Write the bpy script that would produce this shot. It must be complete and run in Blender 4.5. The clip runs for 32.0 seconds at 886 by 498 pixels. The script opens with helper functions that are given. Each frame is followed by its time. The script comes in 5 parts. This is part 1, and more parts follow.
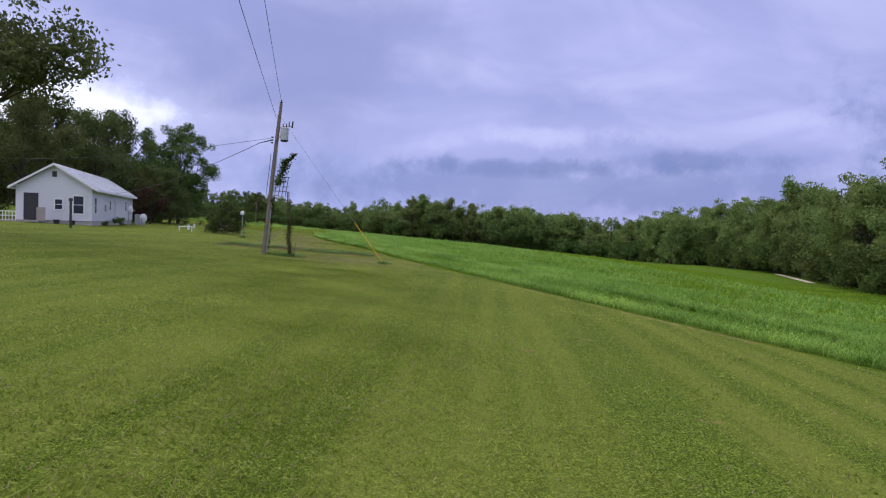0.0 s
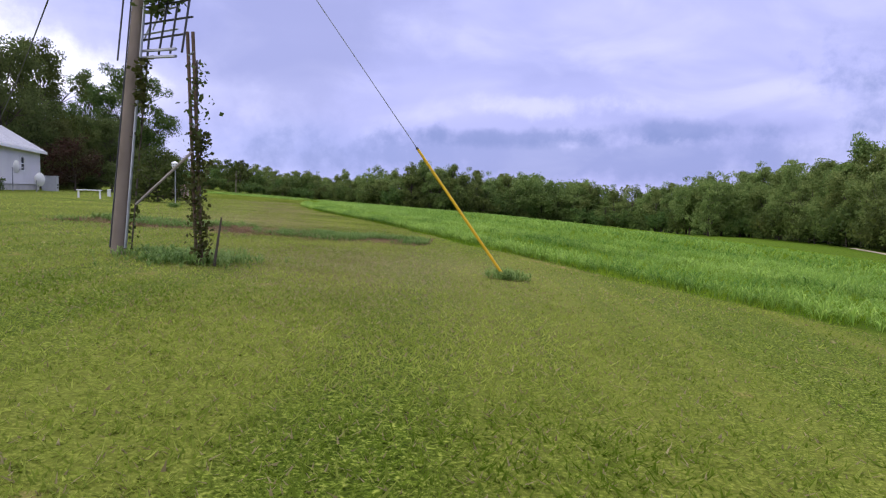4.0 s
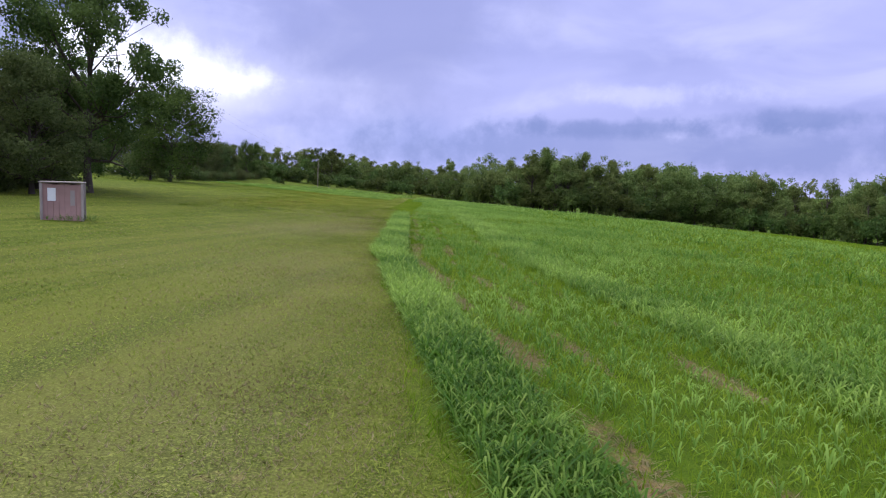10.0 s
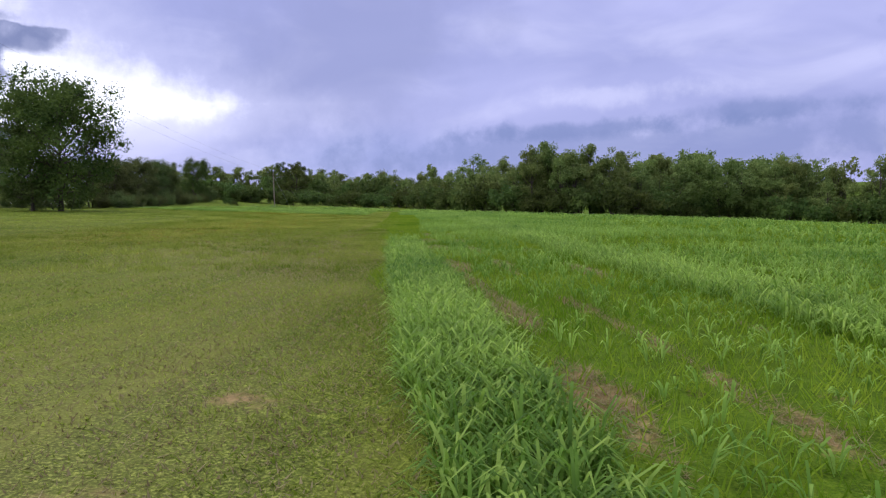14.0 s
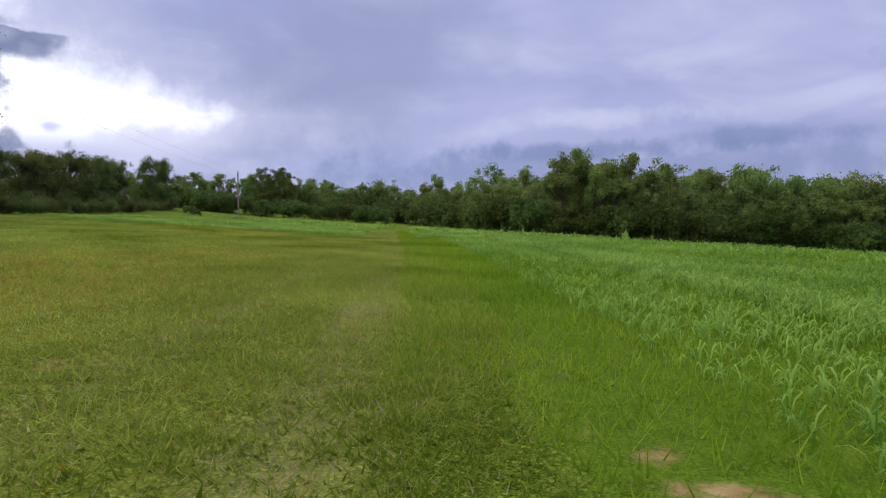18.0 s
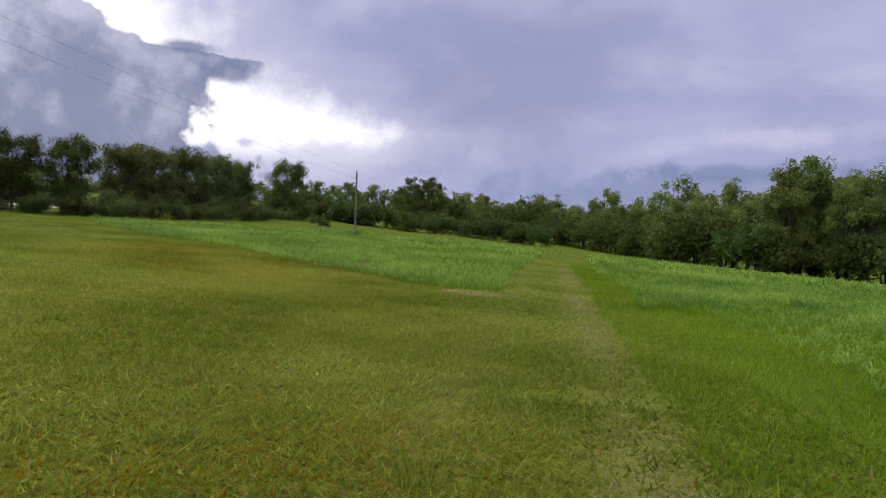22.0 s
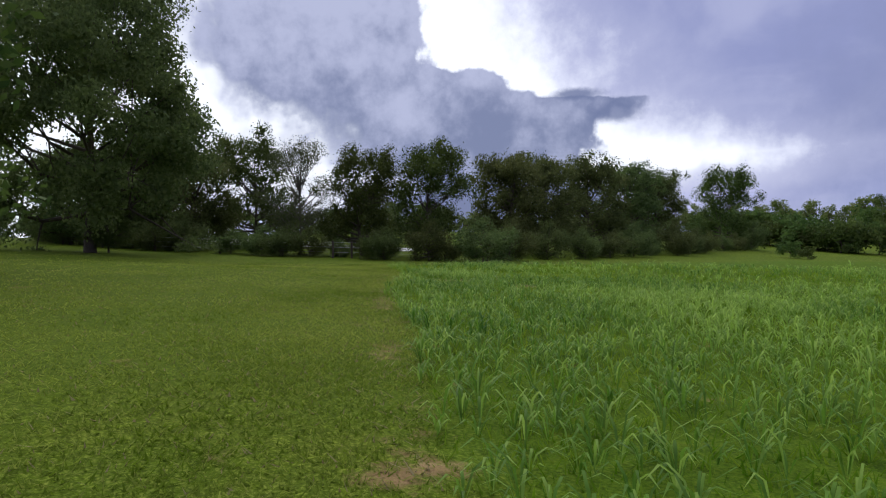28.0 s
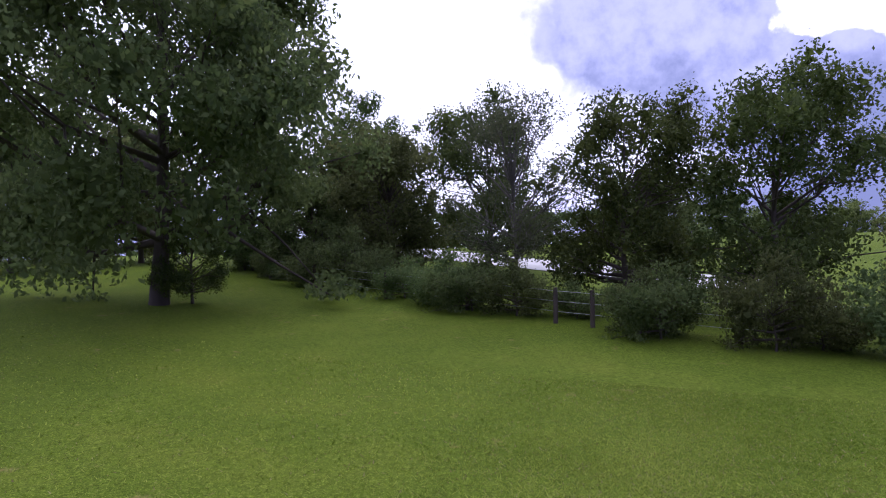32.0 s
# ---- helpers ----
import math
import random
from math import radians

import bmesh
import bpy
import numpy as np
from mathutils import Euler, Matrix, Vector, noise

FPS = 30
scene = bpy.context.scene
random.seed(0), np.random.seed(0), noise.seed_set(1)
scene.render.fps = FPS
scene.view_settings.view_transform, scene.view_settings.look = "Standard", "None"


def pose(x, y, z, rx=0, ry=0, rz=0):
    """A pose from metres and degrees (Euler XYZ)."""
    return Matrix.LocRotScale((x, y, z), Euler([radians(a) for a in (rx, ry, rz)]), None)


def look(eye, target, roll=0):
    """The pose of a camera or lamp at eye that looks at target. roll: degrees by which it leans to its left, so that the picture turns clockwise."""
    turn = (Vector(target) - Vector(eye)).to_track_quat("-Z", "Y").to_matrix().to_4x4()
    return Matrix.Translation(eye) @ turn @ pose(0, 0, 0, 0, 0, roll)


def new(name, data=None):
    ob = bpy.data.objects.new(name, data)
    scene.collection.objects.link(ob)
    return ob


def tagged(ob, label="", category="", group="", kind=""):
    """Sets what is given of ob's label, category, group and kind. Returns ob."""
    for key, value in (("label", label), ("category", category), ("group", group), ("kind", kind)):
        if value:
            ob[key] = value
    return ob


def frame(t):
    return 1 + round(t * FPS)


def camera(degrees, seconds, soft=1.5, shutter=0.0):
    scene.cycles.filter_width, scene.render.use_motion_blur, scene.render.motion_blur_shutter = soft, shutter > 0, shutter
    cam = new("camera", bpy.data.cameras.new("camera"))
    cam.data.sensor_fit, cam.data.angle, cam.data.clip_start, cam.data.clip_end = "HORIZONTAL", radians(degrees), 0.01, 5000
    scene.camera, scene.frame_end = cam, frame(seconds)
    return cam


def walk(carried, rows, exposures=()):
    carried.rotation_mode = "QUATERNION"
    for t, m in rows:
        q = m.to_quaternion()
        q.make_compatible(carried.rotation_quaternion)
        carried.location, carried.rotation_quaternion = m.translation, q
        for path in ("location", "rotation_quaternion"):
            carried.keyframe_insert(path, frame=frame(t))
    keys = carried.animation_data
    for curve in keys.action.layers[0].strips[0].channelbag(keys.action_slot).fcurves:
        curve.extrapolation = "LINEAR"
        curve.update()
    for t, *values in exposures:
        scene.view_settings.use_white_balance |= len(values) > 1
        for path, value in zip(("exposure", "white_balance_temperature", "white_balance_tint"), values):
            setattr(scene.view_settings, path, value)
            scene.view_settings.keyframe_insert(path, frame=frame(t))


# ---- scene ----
# The camera flies low along a field edge, then turns left along a hedge.
cam = camera(67.29, 32.0, soft=1.15)
PATH = [
    (0, (-0.051, 0.064, 1.341), (-0.605, 10.042, 0.959), 1.86),
    (0.5, (-0.800, 2.876, 1.318), (-1.303, 12.858, 0.975), 0.87),
    (1, (-1.469, 5.577, 1.215), (-1.935, 15.557, 0.787), 0.52),
    (1.5, (-2.138, 8.297, 1.025), (-2.509, 18.275, 0.468), 0.47),
    (2, (-2.825, 10.964, 0.781), (-3.040, 20.945, 0.191), 2.24),
    (2.5, (-3.487, 13.706, 0.685), (-3.688, 23.691, 0.179), 1.79),
    (4.5, (-5.784, 24.001, 0.498), (-6.290, 33.949, -0.387), 1.97),
    (5, (-6.420, 26.854, 0.412), (-7.237, 36.770, -0.592), 4.76),
    (5.5, (-7.131, 29.946, 0.496), (-8.229, 39.791, -0.875), 3.65),
    (6, (-7.927, 33.178, 0.784), (-9.168, 43.005, -0.594), 2.97),
    (6.5, (-8.780, 36.447, 0.931), (-10.115, 46.263, -0.435), 2.58),
    (7, (-9.437, 39.695, 0.721), (-11.023, 49.486, -0.550), 1.07),
    (7.5, (-10.195, 42.938, 0.677), (-11.805, 52.779, -0.065), -0.50),
    (8, (-10.990, 46.242, 0.879), (-12.621, 56.068, -0.009), -1.26),
    (8.5, (-11.807, 49.570, 0.995), (-13.461, 59.390, 0.081), -1.07),
    (9, (-12.607, 52.893, 1.102), (-14.305, 62.705, 0.187), 0.03),
    (9.5, (-13.385, 56.171, 1.186), (-15.128, 65.978, 0.292), 2.01),
    (10, (-14.102, 59.291, 1.315), (-15.944, 69.071, 0.342), 1.79),
    (10.5, (-14.747, 62.283, 1.332), (-16.764, 72.029, 0.366), 2.61),
    (11, (-15.462, 65.457, 1.416), (-17.521, 75.178, 0.294), 2.78),
    (11.5, (-16.321, 68.647, 1.440), (-18.392, 78.369, 0.348), 2.97),
    (12, (-17.343, 71.822, 1.354), (-19.364, 81.562, 0.323), 2.60),
    (12.5, (-18.456, 75.020, 1.197), (-20.300, 84.800, 0.221), 2.45),
    (13, (-19.567, 78.134, 0.946), (-21.199, 87.957, 0.029), 0.93),
    (13.5, (-20.433, 81.287, 0.745), (-22.042, 91.120, -0.109), 0.39),
    (14, (-21.242, 84.354, 0.509), (-22.758, 94.206, -0.293), -2.19),
    (14.5, (-22.078, 87.408, 0.317), (-23.408, 97.293, -0.398), -2.29),
    (16.5, (-26.048, 100.616, 0.210), (-27.329, 110.494, -0.674), -2.89),
    (17, (-26.752, 103.668, 0.226), (-28.034, 113.560, -0.492), -2.98),
    (17.5, (-27.527, 106.704, 0.191), (-28.823, 116.600, -0.444), -2.77),
    (18, (-28.118, 109.573, 0.253), (-29.516, 119.459, -0.306), -0.62),
    (18.5, (-28.608, 112.305, 0.376), (-30.322, 122.144, -0.139), 0.11),
    (19, (-29.180, 115.075, 0.497), (-31.043, 124.888, 0.015), -0.36),
    (19.5, (-29.963, 118.027, 0.515), (-31.872, 127.814, -0.243), -0.90),
    (20, (-30.740, 120.769, 0.540), (-32.676, 130.542, -0.320), -1.12),
    (20.5, (-31.571, 123.256, 0.405), (-33.615, 133.011, -0.410), -0.63),
    (21, (-32.302, 126.261, 0.322), (-34.738, 135.930, -0.438), -1.01),
    (21.5, (-33.024, 129.110, 0.320), (-35.991, 138.641, -0.281), -0.34),
    (22, (-33.670, 131.826, 0.342), (-37.340, 141.123, 0.032), 1.58),
    (22.5, (-34.498, 134.562, 0.444), (-39.081, 143.449, 0.414), 2.92),
    (23, (-35.618, 137.247, 0.566), (-41.086, 145.619, 0.696), 5.23),
    (23.5, (-36.781, 139.650, 0.690), (-42.791, 147.637, 0.381), 4.01),
    (24, (-38.100, 141.725, 0.875), (-44.612, 149.297, 0.362), 2.72),
    (24.5, (-39.606, 143.717, 1.108), (-46.525, 150.917, 0.562), 2.66),
    (25, (-41.352, 145.671, 1.069), (-48.528, 152.620, 0.602), 5.39),
    (25.5, (-43.192, 147.400, 1.041), (-50.777, 153.897, 0.548), 6.44),
    (27.5, (-52.461, 151.871, 0.522), (-60.436, 157.902, 0.417), -0.28),
    (28, (-55.061, 153.565, 0.559), (-63.183, 159.395, 0.733), -1.13),
    (28.5, (-57.592, 155.303, 0.637), (-65.897, 160.874, 0.639), -1.15),
    (29, (-60.001, 157.042, 0.913), (-68.465, 162.368, 0.991), -1.89),
    (29.5, (-62.336, 158.722, 1.257), (-71.030, 163.661, 1.393), -2.46),
    (30, (-64.628, 160.374, 1.550), (-73.685, 164.614, 1.496), -2.86),
    (30.5, (-66.743, 161.873, 2.041), (-76.019, 165.608, 1.933), -3.23),
    (31, (-68.813, 163.323, 2.361), (-78.340, 166.361, 2.369), -1.49),
    (31.5, (-70.732, 164.664, 2.727), (-80.496, 166.825, 2.773), -0.56),
    (32, (-72.784, 165.999, 2.779), (-82.704, 167.250, 2.934), -0.91),
]
EXPOSURE = ((0, -0.14, 5850, 14), (2.5, 0.02, 6300, 10), (5, 0.23, 5900, 19), (9, 0.09, 5800, 17), (13, -0.01, 5950, 15), (17, -0.15, 6300, 8), (20, -0.16, 6600, 4), (22, -0.26, 6750, 8), (23.5, -0.46, 6400, 9), (25, -0.34, 5800, 19), (28, -0.45, 6100, 8), (30, -0.30, 5800, 20), (32, 0.06, 5450, 30))
walk(cam, [(t, look(eye, target, roll)) for t, eye, target, roll in PATH], EXPOSURE)

# ---- sky and light: an overcast afternoon with one bright break low in the clouds ----
def sky_world():
    world = bpy.data.worlds.new("overcast_sky")
    world.use_nodes = True
    nt = world.node_tree
    nt.nodes.clear()
    N, L = nt.nodes.new, nt.links.new

    def math_(op, a, b=None, c=None):
        n = N("ShaderNodeMath")
        n.operation = op
        for i, v in enumerate((a, b, c)):
            if v is None:
                continue
            if isinstance(v, (int, float)):
                n.inputs[i].default_value = v
            else:
                L(v, n.inputs[i])
        return n.outputs[0]

    def mix(fac, a, b):
        n = N("ShaderNodeMix")
        n.data_type = "RGBA"
        n.clamp_factor = True
        for sock, v in ((n.inputs[0], fac), (n.inputs[6], a), (n.inputs[7], b)):
            if isinstance(v, tuple):
                sock.default_value = (*v, 1)
            elif isinstance(v, (int, float)):
                sock.default_value = v
            else:
                L(v, sock)
        return n.outputs[2]

    def smooth(v, lo, hi):
        n = N("ShaderNodeMapRange")
        n.interpolation_type = "SMOOTHSTEP"
        L(v, n.inputs[0])
        n.inputs[1].default_value, n.inputs[2].default_value = lo, hi
        return n.outputs[0]

    co = N("ShaderNodeTexCoord").outputs["Generated"]
    sep = N("ShaderNodeSeparateXYZ")
    L(co, sep.inputs[0])
    x, y, z = sep.outputs
    up = math_("MAXIMUM", z, 0.0)
    # cloud coordinates: a flat layer seen in perspective, stretched towards the horizon
    den = math_("ADD", up, 0.45)
    flat = N("ShaderNodeCombineXYZ")
    L(math_("DIVIDE", x, den), flat.inputs[0])
    L(math_("DIVIDE", y, den), flat.inputs[1])
    L(math_("MULTIPLY", up, 1.5), flat.inputs[2])

    def noise_(scale, detail, rough, offset, distort=0.0):
        mp = N("ShaderNodeMapping")
        L(flat.outputs[0], mp.inputs[0])
        mp.inputs["Location"].default_value = offset
        n = N("ShaderNodeTexNoise")
        n.inputs["Scale"].default_value = scale
        n.inputs["Detail"].default_value = detail
        n.inputs["Roughness"].default_value = rough
        n.inputs["Distortion"].default_value = distort
        L(mp.outputs[0], n.inputs["Vector"])
        return n.outputs["Fac"]

    broad = noise_(1.1, 4.0, 0.5, (3.1, 0.4, 0.0), 0.5)
    billow = noise_(3.0, 6.0, 0.5, (0.6, 7.7, 0.0), 0.6)
    # bearing to the left of +y and elevation, in degrees
    bearing = math_("MULTIPLY", math_("ARCTAN2", math_("MULTIPLY", x, -1.0), y), 57.2958)
    elev = math_("MULTIPLY", math_("ARCSINE", z), 57.2958)

    def puffs(scale, detail, rough):
        n = N("ShaderNodeTexNoise")
        n.inputs["Scale"].default_value, n.inputs["Detail"].default_value, n.inputs["Roughness"].default_value = scale, detail, rough
        L(co, n.inputs["Vector"])
        return n.outputs["Fac"]

    ragged_, tufts = puffs(9.0, 8.0, 0.6), puffs(22.0, 8.0, 0.65)

    def lobe(b, e, wb, we, rough=0.0, lo=0.45, lean=0.0):
        db, de = math_("SUBTRACT", bearing, b), math_("SUBTRACT", elev, e)
        if lean:
            db = math_("SUBTRACT", db, math_("MULTIPLY", de, lean))
        db, de = math_("DIVIDE", db, wb), math_("DIVIDE", de, we)
        r = math_("SQRT", math_("ADD", math_("MULTIPLY", db, db), math_("MULTIPLY", de, de)))
        if rough:
            wild = math_("ADD", math_("MULTIPLY", ragged_, 0.6), math_("MULTIPLY", tufts, 0.4))
            r = math_("ADD", r, math_("MULTIPLY", math_("SUBTRACT", wild, 0.5), rough * 2.4))
        return smooth(r, 1.1, lo)

    def along(v, top, stops):
        """A value that runs piecewise straight over v, from 0 to top."""
        r = N("ShaderNodeValToRGB")
        els = r.color_ramp.elements
        while len(els) < len(stops):
            els.new(0.5)
        for e, (at, value) in zip(els, stops):
            e.position, e.color = at / top, (value / 100, value / 100, value / 100, 1)
        L(math_("DIVIDE", v, top), r.inputs[0])
        return math_("MULTIPLY", r.outputs[0], 100.0)

    wild = math_("ADD", math_("MULTIPLY", ragged_, 0.55), math_("MULTIPLY", tufts, 0.45))
    wild = math_("SUBTRACT", wild, 0.5)
    lumps = math_("SUBTRACT", math_("ADD", math_("MULTIPLY", puffs(11.0, 6.0, 0.5), 0.7), math_("MULTIPLY", puffs(26.0, 4.0, 0.55), 0.3)), 0.5)
    base = mix(smooth(broad, 0.34, 0.68), SKY["shade"], SKY["light"])
    base = mix(math_("MULTIPLY", smooth(billow, 0.42, 0.7), 0.45), base, SKY["veil"])
    # the duller, bluer sky to the right of the break, and low blue haze under it
    base = mix(math_("MULTIPLY", lobe(16, 12, 15, 11, 0.7, 0.2, -0.5), 0.6), base, SKY["dull"])
    base = mix(math_("MULTIPLY", lobe(14, 3.0, 15, 3.6, 0.6, 0.2), 0.55), base, SKY["haze"])
    # a blue-grey bank of rain cloud low ahead and to the right, in ragged bars
    base = mix(math_("MULTIPLY", lobe(-8, 3.2, 30, 2.4, 1.6, 0.3), 0.55), base, SKY["bank"])
    base = mix(math_("MULTIPLY", lobe(-4, 5.0, 13, 0.9, 1.4, 0.2), 0.7), base, SKY["bank"])
    base = mix(math_("MULTIPLY", lobe(-17, 5.6, 9, 1.0, 1.4, 0.2), 0.7), base, SKY["bank"])
    base = mix(math_("MULTIPLY", lobe(-6, 7.6, 9, 1.3, 1.5, 0.2), 0.5), base, SKY["veil"])
    base = mix(math_("MULTIPLY", lobe(-42, 6, 14, 16, 1.2, 0.5), 0.75), base, SKY["bank"])
    # the break: white sky between a hard-edged cumulus on its left and soft rain cloud on its right
    soft_side = along(elev, 32, ((0, 40), (4.5, 33), (6.5, 28), (8, 25.5), (9.5, 31), (11.5, 35.5), (14, 39.5), (17, 43), (20, 45.5), (26, 49), (31, 52)))
    right = smooth(math_("ADD", math_("SUBTRACT", bearing, soft_side), math_("MULTIPLY", wild, 22.0)), -4.0, 8.5)
    glare = smooth(math_("ADD", math_("SUBTRACT", bearing, soft_side), math_("MULTIPLY", wild, 14.0)), -13.0, 2.0)
    base = mix(math_("MULTIPLY", math_("MULTIPLY", glare, smooth(elev, 2.0, 6.5)), 0.62), base, SKY["veil"])
    gap = math_("MULTIPLY", right, smooth(elev, 4.6, 7.6))
    base = mix(gap, base, SKY["break"])
    # pale shreds drifting low across the break
    base = mix(math_("MULTIPLY", lobe(30.5, 6.2, 5.5, 1.6, 1.6, 0.2), 0.75), base, SKY["veil"])
    base = mix(math_("MULTIPLY", lobe(38.4, 6.6, 1.5, 0.7, 1.2, 0.2), 0.8), base, SKY["light"])
    # the cumulus: a tongue with a horned top juts into the break
    edge_ = along(elev, 32, ((0, 37), (5.2, 38), (6.6, 41), (9.0, 41.2), (10.6, 39.4), (11.6, 38.4), (13.0, 37.8), (13.5, 43), (14.4, 46.5), (15.4, 48.6), (16.3, 53.5), (18.8, 55.2), (22, 57), (31, 61)))
    far_side = along(elev, 32, ((0, 62), (6, 62), (9, 66), (11.5, 70), (14, 74), (17.5, 80), (21, 79), (25, 74), (31, 66)))
    cloud = smooth(math_("ADD", math_("SUBTRACT", bearing, edge_), math_("MULTIPLY", lumps, 24.0)), -0.7, 1.3)
    cloud = math_("MULTIPLY", cloud, smooth(math_("ADD", math_("SUBTRACT", far_side, bearing), math_("MULTIPLY", lumps, 30.0)), -4.0, 6.0))
    lit = smooth(math_("ADD", math_("ADD", math_("MULTIPLY", lumps, 1.6), math_("MULTIPLY", wild, 2.2)), math_("MULTIPLY", math_("SUBTRACT", elev, 12.5), 0.05)), -0.42, 0.55)
    body = mix(lit, SKY["cloud"], SKY["crown"])
    base = mix(math_("MULTIPLY", cloud, 0.96), base, body)
    base = mix(math_("MULTIPLY", lobe(43.0, 13.6, 2.4, 0.55, 0.9, 0.2), 0.9), base, SKY["cloud"])
    base = mix(math_("MULTIPLY", lobe(39.5, 12.0, 2.2, 1.0, 1.0, 0.2), 0.85), base, SKY["cloud"])
    # white sky beyond the cumulus, over the hedgerow and the pecan
    beyond = math_("MAXIMUM", lobe(86, 13, 22, 16, 0.8, 0.6), math_("MULTIPLY", lobe(66, 7.0, 8, 4.5, 1.0, 0.2), 0.85))
    base = mix(math_("MULTIPLY", beyond, math_("SUBTRACT", 1.0, cloud)), base, SKY["break"])
    # high overhead the cloud is thinner and whiter
    base = mix(smooth(elev, 26, 60), base, SKY["high"])
    # brighter towards the zenith, as under any even overcast
    gain = math_("ADD", 0.88, math_("MULTIPLY", smooth(elev, 22, 85), SKY["zenith"]))
    scale = N("ShaderNodeVectorMath")
    scale.operation = "SCALE"
    L(base, scale.inputs[0])
    L(gain, scale.inputs["Scale"])
    nishita = N("ShaderNodeTexSky")
    nishita.sky_type = "NISHITA"
    nishita.sun_disc = False
    nishita.sun_elevation, nishita.sun_rotation = radians(48), radians(-60)
    bg1, bg2, both, out = N("ShaderNodeBackground"), N("ShaderNodeBackground"), N("ShaderNodeAddShader"), N("ShaderNodeOutputWorld")
    L(scale.outputs[0], bg1.inputs[0])
    bg1.inputs[1].default_value = SKY["strength"]
    L(nishita.outputs[0], bg2.inputs[0])
    bg2.inputs[1].default_value = 0.006
    L(bg1.outputs[0], both.inputs[0])
    L(bg2.outputs[0], both.inputs[1])
    L(both.outputs[0], out.inputs[0])
    scene.world = world


SKY = {"shade": (0.40, 0.42, 0.72), "light": (0.60, 0.60, 0.93), "veil": (0.78, 0.77, 1.02), "bank": (0.22, 0.27, 0.52), "dull": (0.33, 0.35, 0.59), "haze": (0.30, 0.36, 0.68), "crown": (0.62, 0.63, 0.86),
       "break": (1.55, 1.53, 1.62), "cloud": (0.22, 0.25, 0.44), "high": (0.66, 0.65, 0.66), "zenith": 1.6, "strength": 1.12}
sky_world()
sun = new("sun", bpy.data.lights.new("sun", "SUN"))
sun.data.energy, sun.data.angle, sun.data.color = 1.5, radians(25), (1.0, 0.93, 0.78)
sun.matrix_world = look((0, 0, 0), (0.62, -0.36, -0.72))

# ---- materials ----
def material(name, build):
    m = bpy.data.materials.new(name)
    m.use_nodes = True
    nt = m.node_tree
    build(nt, nt.nodes["Principled BSDF"])
    return m


def tex_noise(nt, scale, detail=4.0, rough=0.55, coords="Object", distort=0.0):
    tc = nt.nodes.new("ShaderNodeTexCoord")
    n = nt.nodes.new("ShaderNodeTexNoise")
    n.inputs["Scale"].default_value, n.inputs["Detail"].default_value = scale, detail
    n.inputs["Roughness"].default_value, n.inputs["Distortion"].default_value = rough, distort
    nt.links.new(tc.outputs[coords], n.inputs["Vector"])
    return n.outputs["Fac"]


def ramp(nt, fac, stops):
    r = nt.nodes.new("ShaderNodeValToRGB")
    els = r.color_ramp.elements
    while len(els) < len(stops):
        els.new(0.5)
    for e, (p, c) in zip(els, stops):
        e.position, e.color = p, (*c, 1)
    nt.links.new(fac, r.inputs[0])
    return r.outputs[0]


def mixed(nt, fac, a, b, mode="MIX"):
    n = nt.nodes.new("ShaderNodeMix")
    n.data_type, n.blend_type, n.clamp_factor = "RGBA", mode, True
    for sock, v in ((n.inputs[0], fac), (n.inputs[6], a), (n.inputs[7], b)):
        if isinstance(v, tuple):
            sock.default_value = (*v, 1)
        elif isinstance(v, (int, float)):
            sock.default_value = v
        else:
            nt.links.new(v, sock)
    return n.outputs[2]


def calc(nt, op, a, b=0.0, clamp=False):
    n = nt.nodes.new("ShaderNodeMath")
    n.operation, n.use_clamp = op, clamp
    for i, v in enumerate((a, b)):
        if isinstance(v, (int, float)):
            n.inputs[i].default_value = v
        else:
            nt.links.new(v, n.inputs[i])
    return n.outputs[0]


def bump(nt, bsdf, height, strength=0.3, dist=0.02):
    b = nt.nodes.new("ShaderNodeBump")
    b.inputs["Strength"].default_value, b.inputs["Distance"].default_value = strength, dist
    nt.links.new(height, b.inputs["Height"])
    nt.links.new(b.outputs[0], bsdf.inputs["Normal"])


def plain(name, colour, rough=0.6, metal=0.0, vary=0.2, scale=8.0, relief=0.0):
    """A surface of one colour with two scales of wear."""
    def build(nt, p):
        big, fine = tex_noise(nt, scale * 0.25, 3), tex_noise(nt, scale * 3, 5)
        dark = tuple(c * (1 - vary) for c in colour)
        light = tuple(min(1, c * (1 + vary * 0.6)) for c in colour)
        c = ramp(nt, big, [(0.3, dark), (0.7, light)])
        c = mixed(nt, calc(nt, "MULTIPLY", fine, 0.35), c, tuple(v * 0.75 for v in colour))
        nt.links.new(c, p.inputs["Base Color"])
        p.inputs["Roughness"].default_value, p.inputs["Metallic"].default_value = rough, metal
        if relief:
            bump(nt, p, fine, relief)
    return material(name, build)


